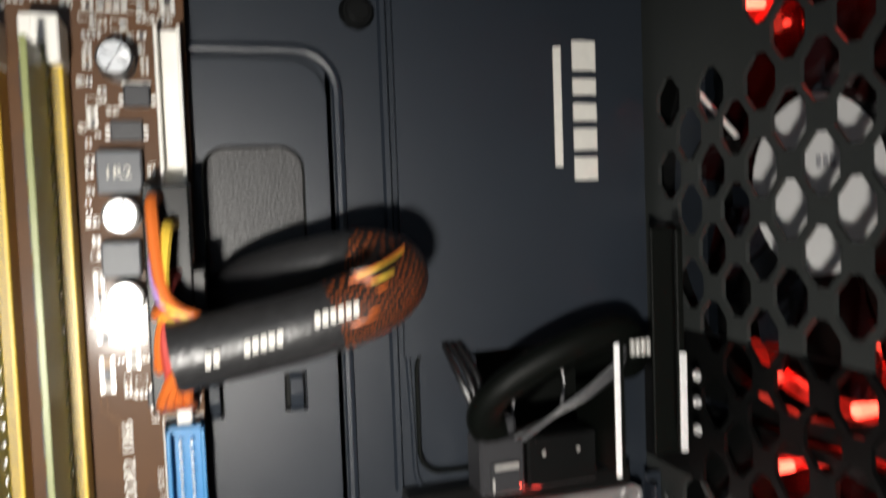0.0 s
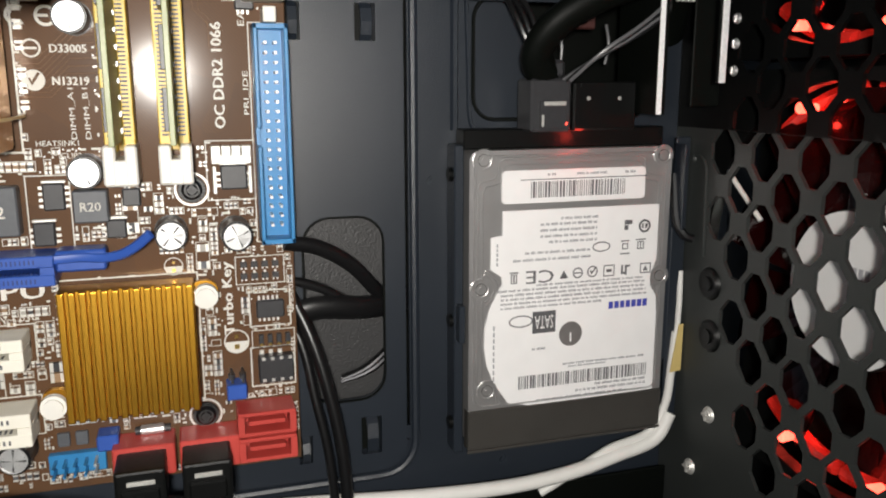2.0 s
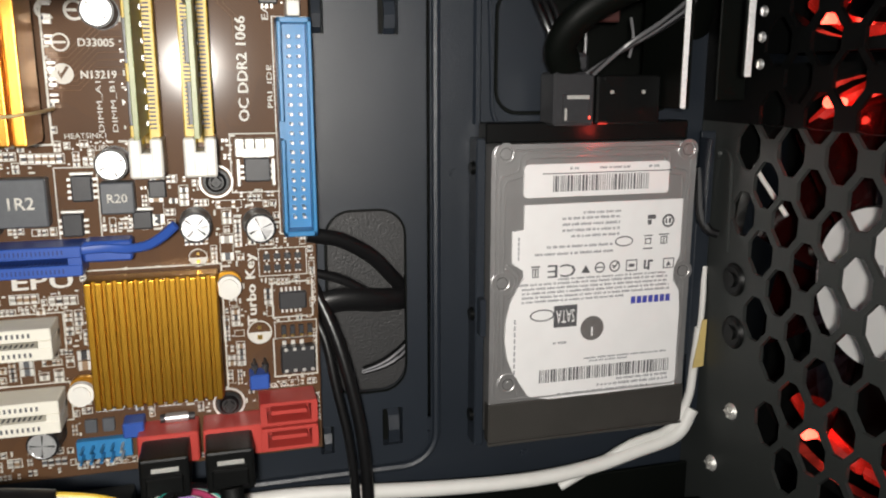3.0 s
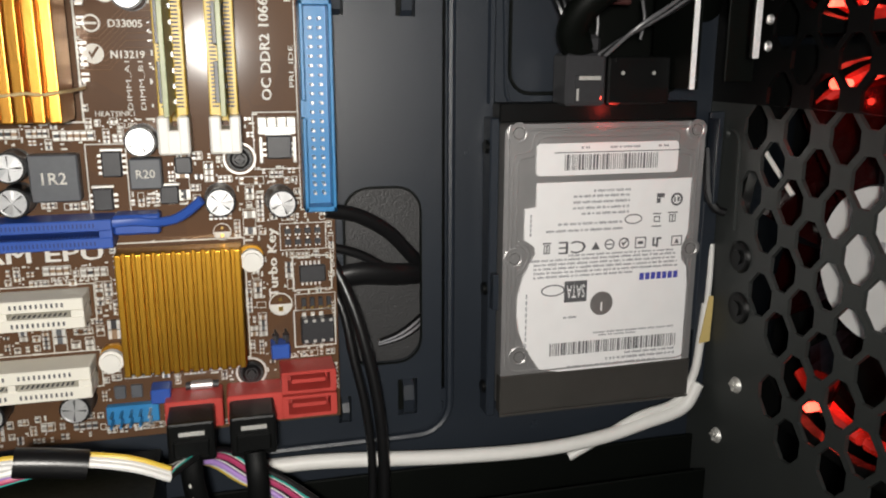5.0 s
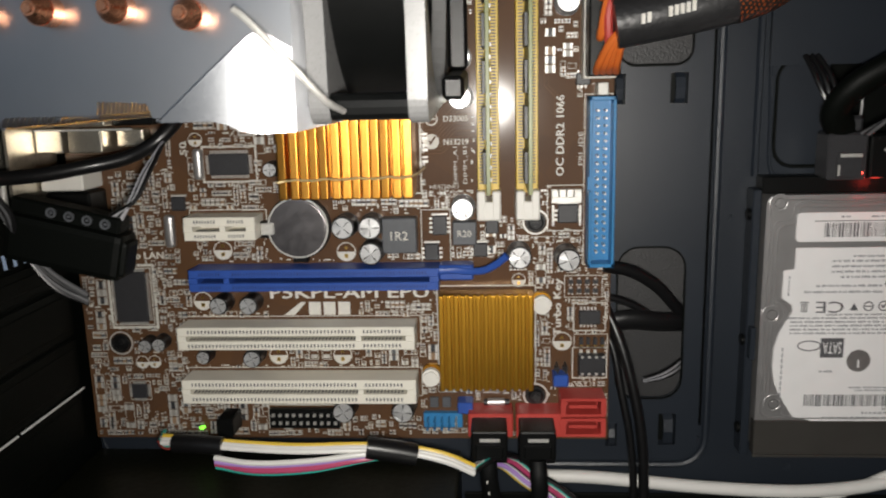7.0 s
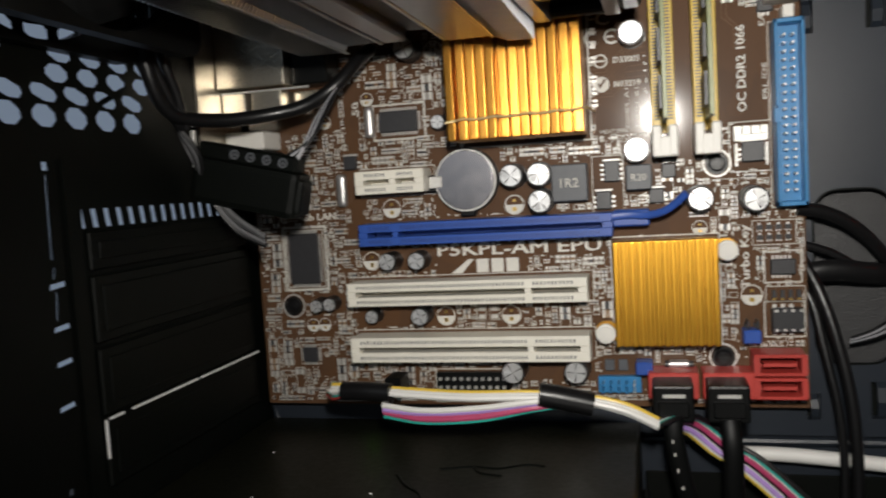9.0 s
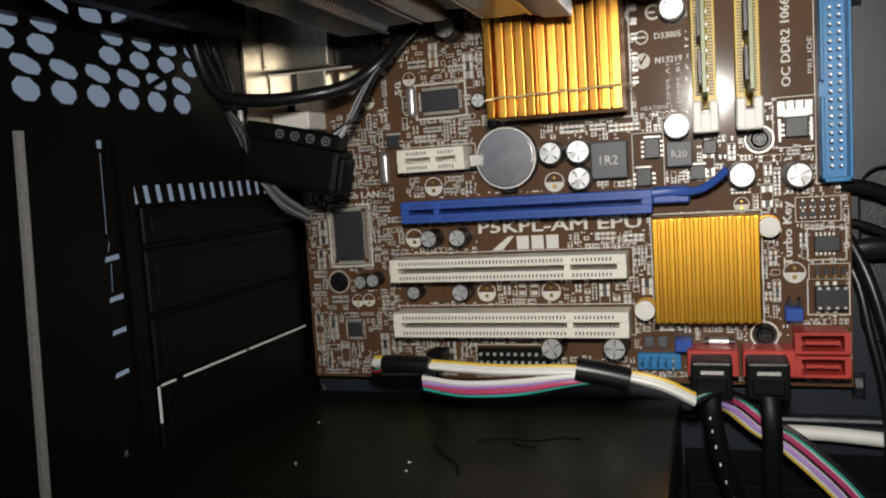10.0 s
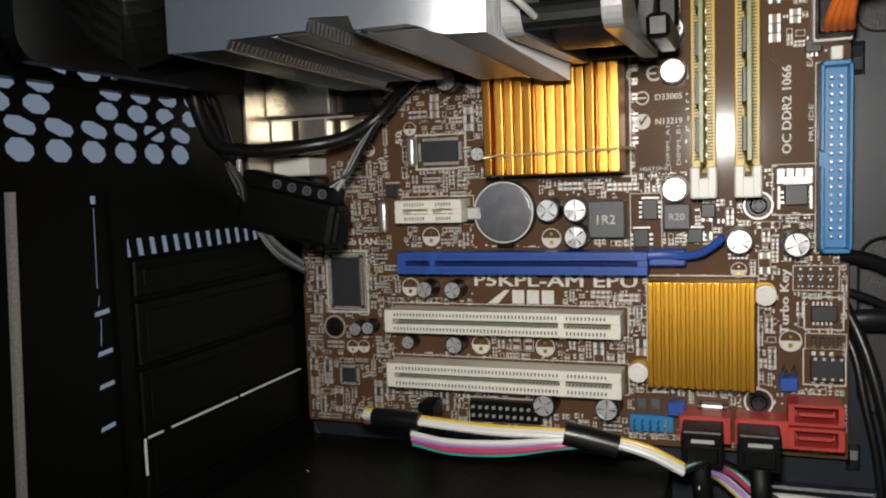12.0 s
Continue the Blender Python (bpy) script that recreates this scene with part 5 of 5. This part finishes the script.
    def ring(x, z, r, t=0.45):
        return plate(circle(x, z, r, 20), [circle(x, z, r - t, 20)], -0.3, -0.2)

    icons = [join(framed(321.3, 323.4, 181.5, 184.4), box(320.9, 323.8, -0.3, -0.2, 184.7, 185.2), box(322.1, 322.6, -0.3, -0.2, 182, 184)),
             plate([(338, 182), (341, 182), (339.5, 184.6)], [], -0.3, -0.2), join(ring(344.4, 183.5, 1.8), box(343.2, 345.6, -0.3, -0.2, 183.3, 183.7)),
             join(ring(349.6, 183.6, 1.9), plate([(348.6, 183.8), (349.3, 182.6), (351.2, 185), (350.7, 185.2), (349.4, 183.5), (349, 184.2)], [], -0.3, -0.2)),
             join(framed(353.6, 357.6, 181.6, 185.4), box(354.6, 356.6, -0.3, -0.2, 183, 184)), join(box(360, 360.7, -0.3, -0.2, 182, 185), box(361.4, 362.1, -0.3, -0.2, 181.6, 185), box(360.7, 361.4, -0.3, -0.2, 182, 182.7), box(362.1, 363.2, -0.3, -0.2, 184.3, 185)),
             join(framed(367, 371, 181.8, 185.2), plate([(368.1, 182.6), (369.9, 182.6), (369, 184.4)], [], -0.3, -0.2)),
             join(framed(360, 362.2, 190.2, 192.2), box(359.4, 362.8, -0.3, -0.2, 188.6, 189), box(359.6, 362.6, -0.3, -0.2, 192.8, 193.2)),
             join(framed(365.6, 368, 190, 192.6), box(365, 368.6, -0.3, -0.2, 193, 193.4), box(366.6, 367, -0.3, -0.2, 190.4, 192.2))]
    icons.append(plate([(352.5 + 3.2 * math.cos(a * math.tau / 20), 191.6 + 1.7 * math.sin(a * math.tau / 20)) for a in range(20)], [[(352.5 + 2.8 * math.cos(a * math.tau / 20), 191.6 + 1.3 * math.sin(a * math.tau / 20)) for a in range(20)]], -0.3, -0.2))
    icons.append(plate([(325 + 4.2 * math.cos(a * math.tau / 20), 169 + 2 * math.sin(a * math.tau / 20)) for a in range(20)], [[(325 + 3.7 * math.cos(a * math.tau / 20), 169 + 1.6 * math.sin(a * math.tau / 20)) for a in range(20)]], -0.3, -0.2))
    for one in icons:
        part("printed_symbol", one, PRINT, d)
    part("interface_mark", join(box(329.4, 336.6, -0.3, -0.2, 164.6, 171.8), box(329.0, 329.5, -0.3, -0.2, 164.6, 171.8), box(336.5, 337.0, -0.3, -0.2, 164.6, 171.8)), PRINT, d)
    part("mark_letters", words("SATA", (333, -0.3, 168.2), 4.4, "-x", width=6.4), LABEL, d)
    part("maker_mark", join(*[box(356 + 2.1 * i, 357.6 + 2.1 * i, -0.31, -0.2, 170.6, 173) for i in range(7)]), BLUEINK, d, "blue printed maker's mark as plain bars")
    part("spindle_hole", rod((342.5, 0.1, 163.4), "-y", 4.1, 0.4, 36), shader("dark_steel_plug", (0.20, 0.19, 0.185), 0.4, metal=0.3, vary=0.2), d, "dark round spindle cover", True)
    part("spindle_slit", box(342.2, 342.8, -0.36, -0.28, 160.8, 163.8), LABEL, d)
    part("printed_badge", join(plate(circle(368, 197.6, 2.2, 24), [circle(368, 197.6, 1.5, 24)], -0.3, -0.2), box(367, 367.6, -0.3, -0.2, 196.8, 198.4), box(368.2, 369, -0.3, -0.2, 196.8, 198.4)), PRINT, d)
    part("printed_badge", join(box(360.6, 363.4, -0.3, -0.2, 198.4, 199.8), box(360.6, 362, -0.3, -0.2, 196.6, 198.2)), PRINT, d)
    for x0 in (316.4, 315.6):
        part("side_print", many([(x0, x0 + 0.5, -0.31, -0.2, 150 + 2.1 * k, 151.5 + 2.1 * k) for k in range(9)] if x0 < 316 else [(x0, x0 + 0.5, -0.31, -0.2, 187.5 + 1.5 * k, 188.6 + 1.5 * k) for k in range(5)]), HAZE, d, kind="stuff")
    hollow = meshed("screw_recess", plate(circle(0, 0, 1.9, 24), [], -0.27, -0.1), COVER)
    for x, z in ((312, 220.4), (373.8, 220.4), (311.4, 180.5), (374.4, 180.5), (313.8, 147)):
        repeat("screw_recess", hollow, d, (x, 0, z))
    screw = meshed("screw", join(rod((0, 0, 0), "-y", 1.5, 0.5, 20, 1.9, 0.15), rod((0, -0.5, 0), "-y", 0.9, 0.15, 6)), DRIVE, True)
    boss = meshed("screw_boss", plate(circle(0, 0, 3.4, 28), [circle(0, 0, 2.5, 28)], -0.4, 0.3), DRIVE)
    for x, z in ((312, 220.4), (373.8, 220.4), (311.4, 180.5), (374.4, 180.5), (313.8, 147)):
        repeat("screw", screw, d, (x, 0.2, z))
        repeat("screw_boss", boss, d, (x, 0, z))
    for x, z in ((311.4, 180.5), (374.4, 180.5)):
        for r in (4.6, 5.8):
            turns = [radians((-75 if x < 340 else 105) + 150 * k / 12) for k in range(13)]
            part("boss_ridge", tube([(x + r * math.cos(a), 0.12, z + r * math.sin(a)) for a in turns], 0.28, 6, 1), DRIVE, d, smooth=True)
    part("cover_lip", box(307.2, 377.8, -0.9, 0.2, 126.4, 127.4, 0.2), COVER, d, "thin folded edge of the lower cover")
    part("mount_bracket", join(box(303.5, 306.5, 2, 9.5, 126, 225, 0.4), box(304, 306, -1.5, 3, 164, 176, 0.3)), STEEL, d, "black side bracket")
    part("mount_bracket", box(378, 380.5, 2, 9.5, 150, 214, 0.4), STEEL, d, "black side bracket")
    for z in (216, 170, 136):
        part("side_screw", join(rod((303.6, 4.5, z), "-x", 2.2, 1.4, 18, None, 0.4)), DARK, d, smooth=True)
    # the serial plugs on its upper edge
    part("connector_strip", box(306, 374, 1, 8.5, 223.6, 229.6, 0.4), DARK, d, "black connector strip")
    return d


hard_drive()


def drive_cables():
    c = thing("serial_data_cable", (331, -4, 236), "black serial data plug with thin cable on the drive", "cable")
    part("plug", join(box(324.5, 337.5, -6, 5, 228.8, 244.5, 0.8), box(327, 335.5, -7.2, -6, 230, 238, 0.3), box(326.5, 336, -5, 4, 244.4, 250, 1.2)), CHIP, c, "charcoal data plug with metal latch")
    part("latch", join(box(328, 335, -7.8, -7.3, 236.6, 237.8, 0.1), box(327.4, 328, -7.6, -7.2, 230.5, 234)), TIN, c)
    part("cord", tube([(331, -1, 244), (326, -6, 252), (331, -12, 261), (346, -15, 269), (362, -12, 272), (372, -4, 266), (377, 6, 258)], 5.2, 14, 6, 0.8), MATT, c, "black looped cord", True)
    glow = new("drive_light", bpy.data.lights.new("drive_light", "POINT"))
    glow.data.energy, glow.data.color, glow.data.shadow_soft_size = 0.0025, (1.0, 0.06, 0.04), 0.0015
    glow.location = (0.342, -0.0045, 0.2268)
    part("light_pipe", box(334.8, 335.8, -7.0, -6.2, 230.8, 231.8, 0.2), LED, c, "tiny glowing red light")
    p = thing("drive_power_cable", (350, -2, 238), "black drive power plug with thin grey wires", "cable")
    part("plug", join(box(338.8, 360, -5, 5, 229, 243.6, 0.6), box(341, 358, -5.6, -5, 242, 243.2)), DARK, p, "flat black power plug")
    for x in (343.5, 354):
        part("rivet", rod((x, -5, 238.6), "-y", 0.6, 0.4, 10), TIN, p)
    for i in range(4):
        part("wire", tube([(334 + i * 0.8, -4 - i, 243.8), (343, -12 - i * 0.8, 250.5 + i * 0.5), (354, -16, 257 + i * 0.8), (364, -14, 263.5 + i * 1.1), (371, 0, 270)], 0.6, 8), (RUBBER, GREYWIRE, RUBBER, GREYWIRE)[i], p, smooth=True)
    for i in range(3):
        part("wire", tube([(318 + i * 2, 2, 270), (320 + i * 2.5, -4, 262), (323 + i * 1.5, -6, 254), (326 + i, -2, 247)], 0.9, 8), RUBBER, p, smooth=True)
    part("spare_plug", box(343.5, 350.5, 5, 8.5, 259.5, 265, 0.5), MAROON, p, "small dull maroon plug")
    for x, z0, z1 in ((338.6, 244, 262), (354.6, 249, 261)):
        part("wire", tube([(x, 6, z0), (x + 0.5, 5, (z0 + z1) / 2), (x, 6, z1)], 0.5, 8), GREYWIRE, p, smooth=True)
    part("wire_end", join(*[box(364 + i * 1.6, 365 + i * 1.6, -18.4, -17, 266, 270.5, 0.2) for i in range(4)]), TIN, p)


drive_cables()


# ---- cables ----
def cables():
    w = thing("white_cable", (300, 4, 114), "thick white cable running under the hard drive", "cable")
    part("sheath", tube([(226, 4, 116), (250, 4, 115.6), (290, 3, 112.4), (322, 2, 111.4), (345, 2, 113), (362, 1, 117.4), (376, 0, 122), (381.6, 0, 131)], 2.5, 12), PALE, w, smooth=True)
    part("branch", tube([(335, 4, 106), (346, 3, 112), (360, 2, 119.6), (374, 1, 124), (380.4, 1, 134), (382, 1, 148), (383, 1, 160)], 1.5, 12), PALE, w, smooth=True)
    part("yellow_tag", plate([(380.4, 146), (384.4, 146.6), (384.6, 163), (383, 163)], [], -0.9, -0.4), TAG, w, "pale yellow paper flag on the cable")
    part("thin_end", tube([(383.2, 0.8, 159), (383.6, 1, 170), (384, 2, 181)], 1.0, 8), PALE, w, smooth=True)
    g = thing("thin_black_cable", (381, 0, 190), "thin black cable loop beside the drive", "cable")
    part("sheath", tube([(379.4, 2, 214), (379, -1, 200), (381, -3, 194.5), (384, -4, 193)], 1.5, 8), RUBBER, g, smooth=True)

    b = thing("front_panel_cable", (150, -36, 146), "bundle of coloured front panel wires with black sleeves", "cable")
    run = [(101, -34, 147), (112, -37, 148), (128, -38, 147), (148, -38, 146), (168, -37, 146), (182, -36, 145), (196, -36, 142), (206, -35, 137)]
    tail = [(211, -20, 134.5), (218, -13, 130.5), (226, -12, 123.5), (235, -14, 118), (248, -16, 106), (257, -15, 94)]
    for i, (m, dy, dz, stop) in enumerate(((AMBER, 1.2, 1.9, 0), (PALE, 0, 1.0, 0), (PALE, -1.2, 0.4, 0), (PALE, 0.4, -0.6, 0), (VIOLET, -1.0, -2.6, 1), (PINK, -0.6, -3.8, 1), (PALE, -1.4, -1.6, 1), (TEAL, -0.2, -5.6, 1), (PINK, -0.9, -4.6, 1))):
        if stop:
            pts = [(120, -37 + dy, 147 + dz - 3.6 + i * 0.3), (134, -38.4 + dy, 146 + dz - 2.0), (152, -38.6 + dy, 146 + dz - 1.0), (168, -38 + dy, 146.4 + dz * 0.7), (178, -36.5, 146 + dz * 0.45), (186, -35, 144.6 + dz * 0.3)]
        else:
            pts = [(x, y + dy * 0.9, z + dz * (0.7 if 108 < x < 190 else 0.9)) for x, y, z in run]
        part("wire", tube(pts, 0.95, 8), m, b, smooth=True)
        part("wire", tube([(203 + i * 0.3, -33, 138.5 - i * 0.3)] + [(x + (i - 4) * 0.85, y - (i % 3), z + (i - 4) * 0.5) for x, y, z in tail], 0.85, 8), (AMBER, PALE, VIOLET, PALE, RUBBER, PINK, PALE, TEAL, RUBBER)[i], b, smooth=True)
    for i, m in enumerate((RED, TEAL, PALE, RUBBER, RED, TEAL)):
        part("wire", tube([(96 + i * 0.5, -26, 143.5 + i * 0.8), (100, -31, 143.6 + i * 0.9), (105, -35, 145.6 + i * 0.5), (110, -37, 147.4)], 0.65, 8), m, b, smooth=True)
    part("sleeve", tube([(106, -36, 147.6), (114, -37.4, 148), (123, -38, 147.6)], 3.1, 14), RUBBER, b, "black heat-shrink sleeve", True)
    part("sleeve", tube([(171, -38.5, 147.6), (178, -37.6, 146.2), (187, -36.4, 144)], 3.7, 14), RUBBER, b, "black heat-shrink sleeve", True)
    part("plug", box(112, 118, -13, -2, 139, 146, 0.5), DARK, b)

    for x0, run in ((204.6, ((210.5, -24, 137), (211, -25, 128), (214, -24, 112), (220, -20, 92), (226, -16, 62))), (221.2, ((227.5, -24, 136), (228, -26, 126), (228, -25, 108), (230, -20, 88), (240, -14, 60)))):
        s = thing("serial_data_cable", (x0 + 6, -18, 138), "black serial data plug and cord in a red port", "cable", "serial data cables")
        part("plug", join(box(x0, x0 + 12.6, -23, -9, 134.4, 146.2, 0.8, 2), box(x0 + 1.6, x0 + 11, -24.6, -23, 136.4, 141.4, 0.4)), DARK, s)
        part("latch", box(x0 + 3, x0 + 10, -23.6, -23, 142.4, 143.6, 0.15), TIN, s, "bright metal latch")
        part("cord", tube(run, 3.0, 12, 6, 0.5), DARK, s, "flat black cord", True)
        if x0 < 210:
            line = smoothed(run, 6)[5:20:2]
            dashes = [(p.x - 0.9, p.x - 0.4, p.y - 3.1, p.y - 2.7, p.z - 0.5, p.z + 0.5) for p in line]
            part("cord_print", many(dashes), LEGEND, s, "illegible white print as plain bars", kind="stuff")

    for pts, r, flat in (([(252, -1, 199), (262, 1, 196.5), (272, 4, 190), (281, 9, 180), (290, 18, 172)], 2.2, 0.6),
                         ([(250, 3, 188), (262, 4, 184), (272, 6, 178), (282, 11, 174), (292, 20, 170)], 1.4, 1),
                         ([(250, 3, 176), (262, 3, 178), (274, 5, 176.5), (284, 11, 175), (294, 20, 174)], 3.6, 0.5),
                         ([(252, 5, 186), (258, 0, 172), (262, -3, 158), (265.5, -5, 140), (267, -6, 122), (267, -6, 100), (266, -6, 70)], 1.9, 1),
                         ([(250, 5, 180), (256, 1, 168), (259, -2, 152), (262, -4, 136), (263.5, -5, 118), (263, -5, 95), (262, -5, 70)], 1.4, 1)):
        t = thing("tray_cable", pts[2], "black cable threaded through the tray opening", "cable", "tray cables")
        part("cord", tube(pts, r, 10, 6, flat), RUBBER, t, smooth=True)
    t = thing("tray_cable", (274, 3, 156), "bundle of thin black and grey wires in the tray opening", "cable", "tray cables")
    for i in range(5):
        part("wire", tube([(268, 5 - i * 0.4, 153.5 + i * 0.5), (274, 3, 155.4 + i * 0.6), (279, 5, 156.6 + i * 0.9), (284, 12, 157 + i)], 0.55, 6), HAZE if i % 2 else RUBBER, t, smooth=True)


cables()


def power_cable():
    """The sleeved main supply cable looping from the board's power plug."""
    p = thing("main_power_cable", (275, -30, 290), "black sleeved power cable with orange and yellow wires", "cable")
    for i, m in enumerate((ORANGE, AMBER, VIOLET, RED, ORANGE, AMBER, ORANGE, RED)):
        z = 312 - i * 5.6
        part("wire", tube([(247 + (i % 2) * 3, -20, z), (246 + (i % 2) * 2.6, -29, z - 2), (248, -34, 290 + (300 - z) * -0.14), (256, -36, 286 - i * 0.4)], 1.35, 8), m, p, smooth=True)
    for i in range(4):
        part("wire", tube([(246 + i * 2, -20, 266), (246 + i * 1.7, -27, 268.5), (249 + i, -33, 275), (257, -36, 283)], 1.3, 8), ORANGE, p, smooth=True)
    sleeve = part("sleeve", tube([(249, -36, 279.5), (263, -37, 281.8), (278, -38, 284.8), (290, -37, 288.4), (297, -31, 292.2), (297.6, -22, 295), (290, -15, 296), (277, -9, 293.5), (267, -3, 290), (262, 10, 286)], 7.5, 16, 6, 0.9), SLEEVE, p, "shiny black braided sleeve with white print", True)
    marks = []
    for x, z, w in ((255, 279.8, 4), (262.5, 281.6, 9), (276.5, 286, 10.5)):
        for k in range(int(w / 1.6)):
            marks.append(box(x + k * 1.6, x + k * 1.6 + 1.1, -45.0, -44.3, z - 1.4 + k * 0.35, z + k * 0.35 + 1.4))
    part("sleeve_print", join(*marks), SILK, sleeve, "illegible white print as plain bars")
    part("worn_end", tube([(281, -37.9, 285.5), (290, -37, 288.4), (297, -31, 292.2), (297.8, -22, 295), (292, -16, 296)], 7.75, 18, 6, 0.92), WEAVE, sleeve, "worn braid with orange wires showing", True)
    rng = random.Random(3)
    for i in range(26):
        a = i / 25
        s = rng.uniform(-1.5, 1.5)
        part("frayed_wire", tube([(283 + 3 * a + s, -44.0 + 2.6 * a, 284 + 11 * a), (289 + 3 * a + s, -44.6 + 3.4 * a, 286 + 11 * a + s * 0.4), (295.5 + 3 * a, -40.4 + 7 * a, 288.6 + 11 * a - s * 0.4)], 0.36, 6), (ORANGE, RUBBER, RUBBER, ORANGE, RUBBER, AMBER)[i % 6], p, smooth=True)


power_cable()


def rear_cables():
    k = thing("audio_cable", (85, -38, 225), "black cable with a wide plug hanging before the rear ports", "cable")
    lean = Matrix.Translation((80, -40, 218)) @ Matrix.Rotation(radians(13), 4, "Y") @ Matrix.Translation((-80, 40, -218))
    plug = join(box(62, 99, -46, -34, 209, 224, 2.2, 2), box(62, 97, -44, -36, 223.5, 229, 0.8), box(97, 100.4, -44.5, -35.5, 210.5, 222, 1.4, 2))
    bmesh.ops.transform(plug, matrix=lean, verts=plug.verts)
    part("plug", plug, MATT, k, "wide black plug")
    for i in range(4):
        spot = join(plate(circle(75.5 + i * 5.7, 226.4, 1.6, 16), [circle(75.5 + i * 5.7, 226.4, 1.0, 16)], -44.6, -44.05), rod((75.5 + i * 5.7, -44.05, 226.4), "-y", 0.5, 0.5, 8))
        bmesh.ops.transform(spot, matrix=lean, verts=spot.verts)
        part("contact", spot, INK, k)
    part("cord", tube([(62, -66, 268), (62, -64, 252), (64, -57, 240.5), (72, -44, 238.5), (84, -33, 240), (96, -28, 242.5), (106, -26, 248), (112, -20, 256), (114, -10, 262)], 2.3, 12), RUBBER, k, "black cord", True)
    for i in range(3):
        part("hanging_cord", tube([(60 + 3 * i, -70 + 3 * i, 290), (60 + 2.4 * i, -68 + 3 * i, 262), (62 + 2 * i, -60 + 2 * i, 246), (64 + i, -52, 236)], 1.5, 10), RUBBER, k, smooth=True)
    for i in range(4):
        part("wire", tube([(98 - i, -42, 224 + i * 0.5), (101 + i * 0.4, -40, 230), (104 + i * 0.6, -36, 238), (108, -28, 247)], 0.75, 8), RUBBER if i % 2 else HAZE, k, smooth=True)
        part("wire", tube([(62, -50 - i, 235 + i * 1.2), (64 + i, -48, 228), (66, -44, 220 - i), (74, -42, 208 - i * 1.6), (84, -40, 200 - i)], 0.8, 8), RUBBER if i % 2 else PRINT, k, smooth=True)
    part("metal_clip", box(63, 64.4, -46, -44, 224, 236, 0.3), TIN, k)


rear_cables()
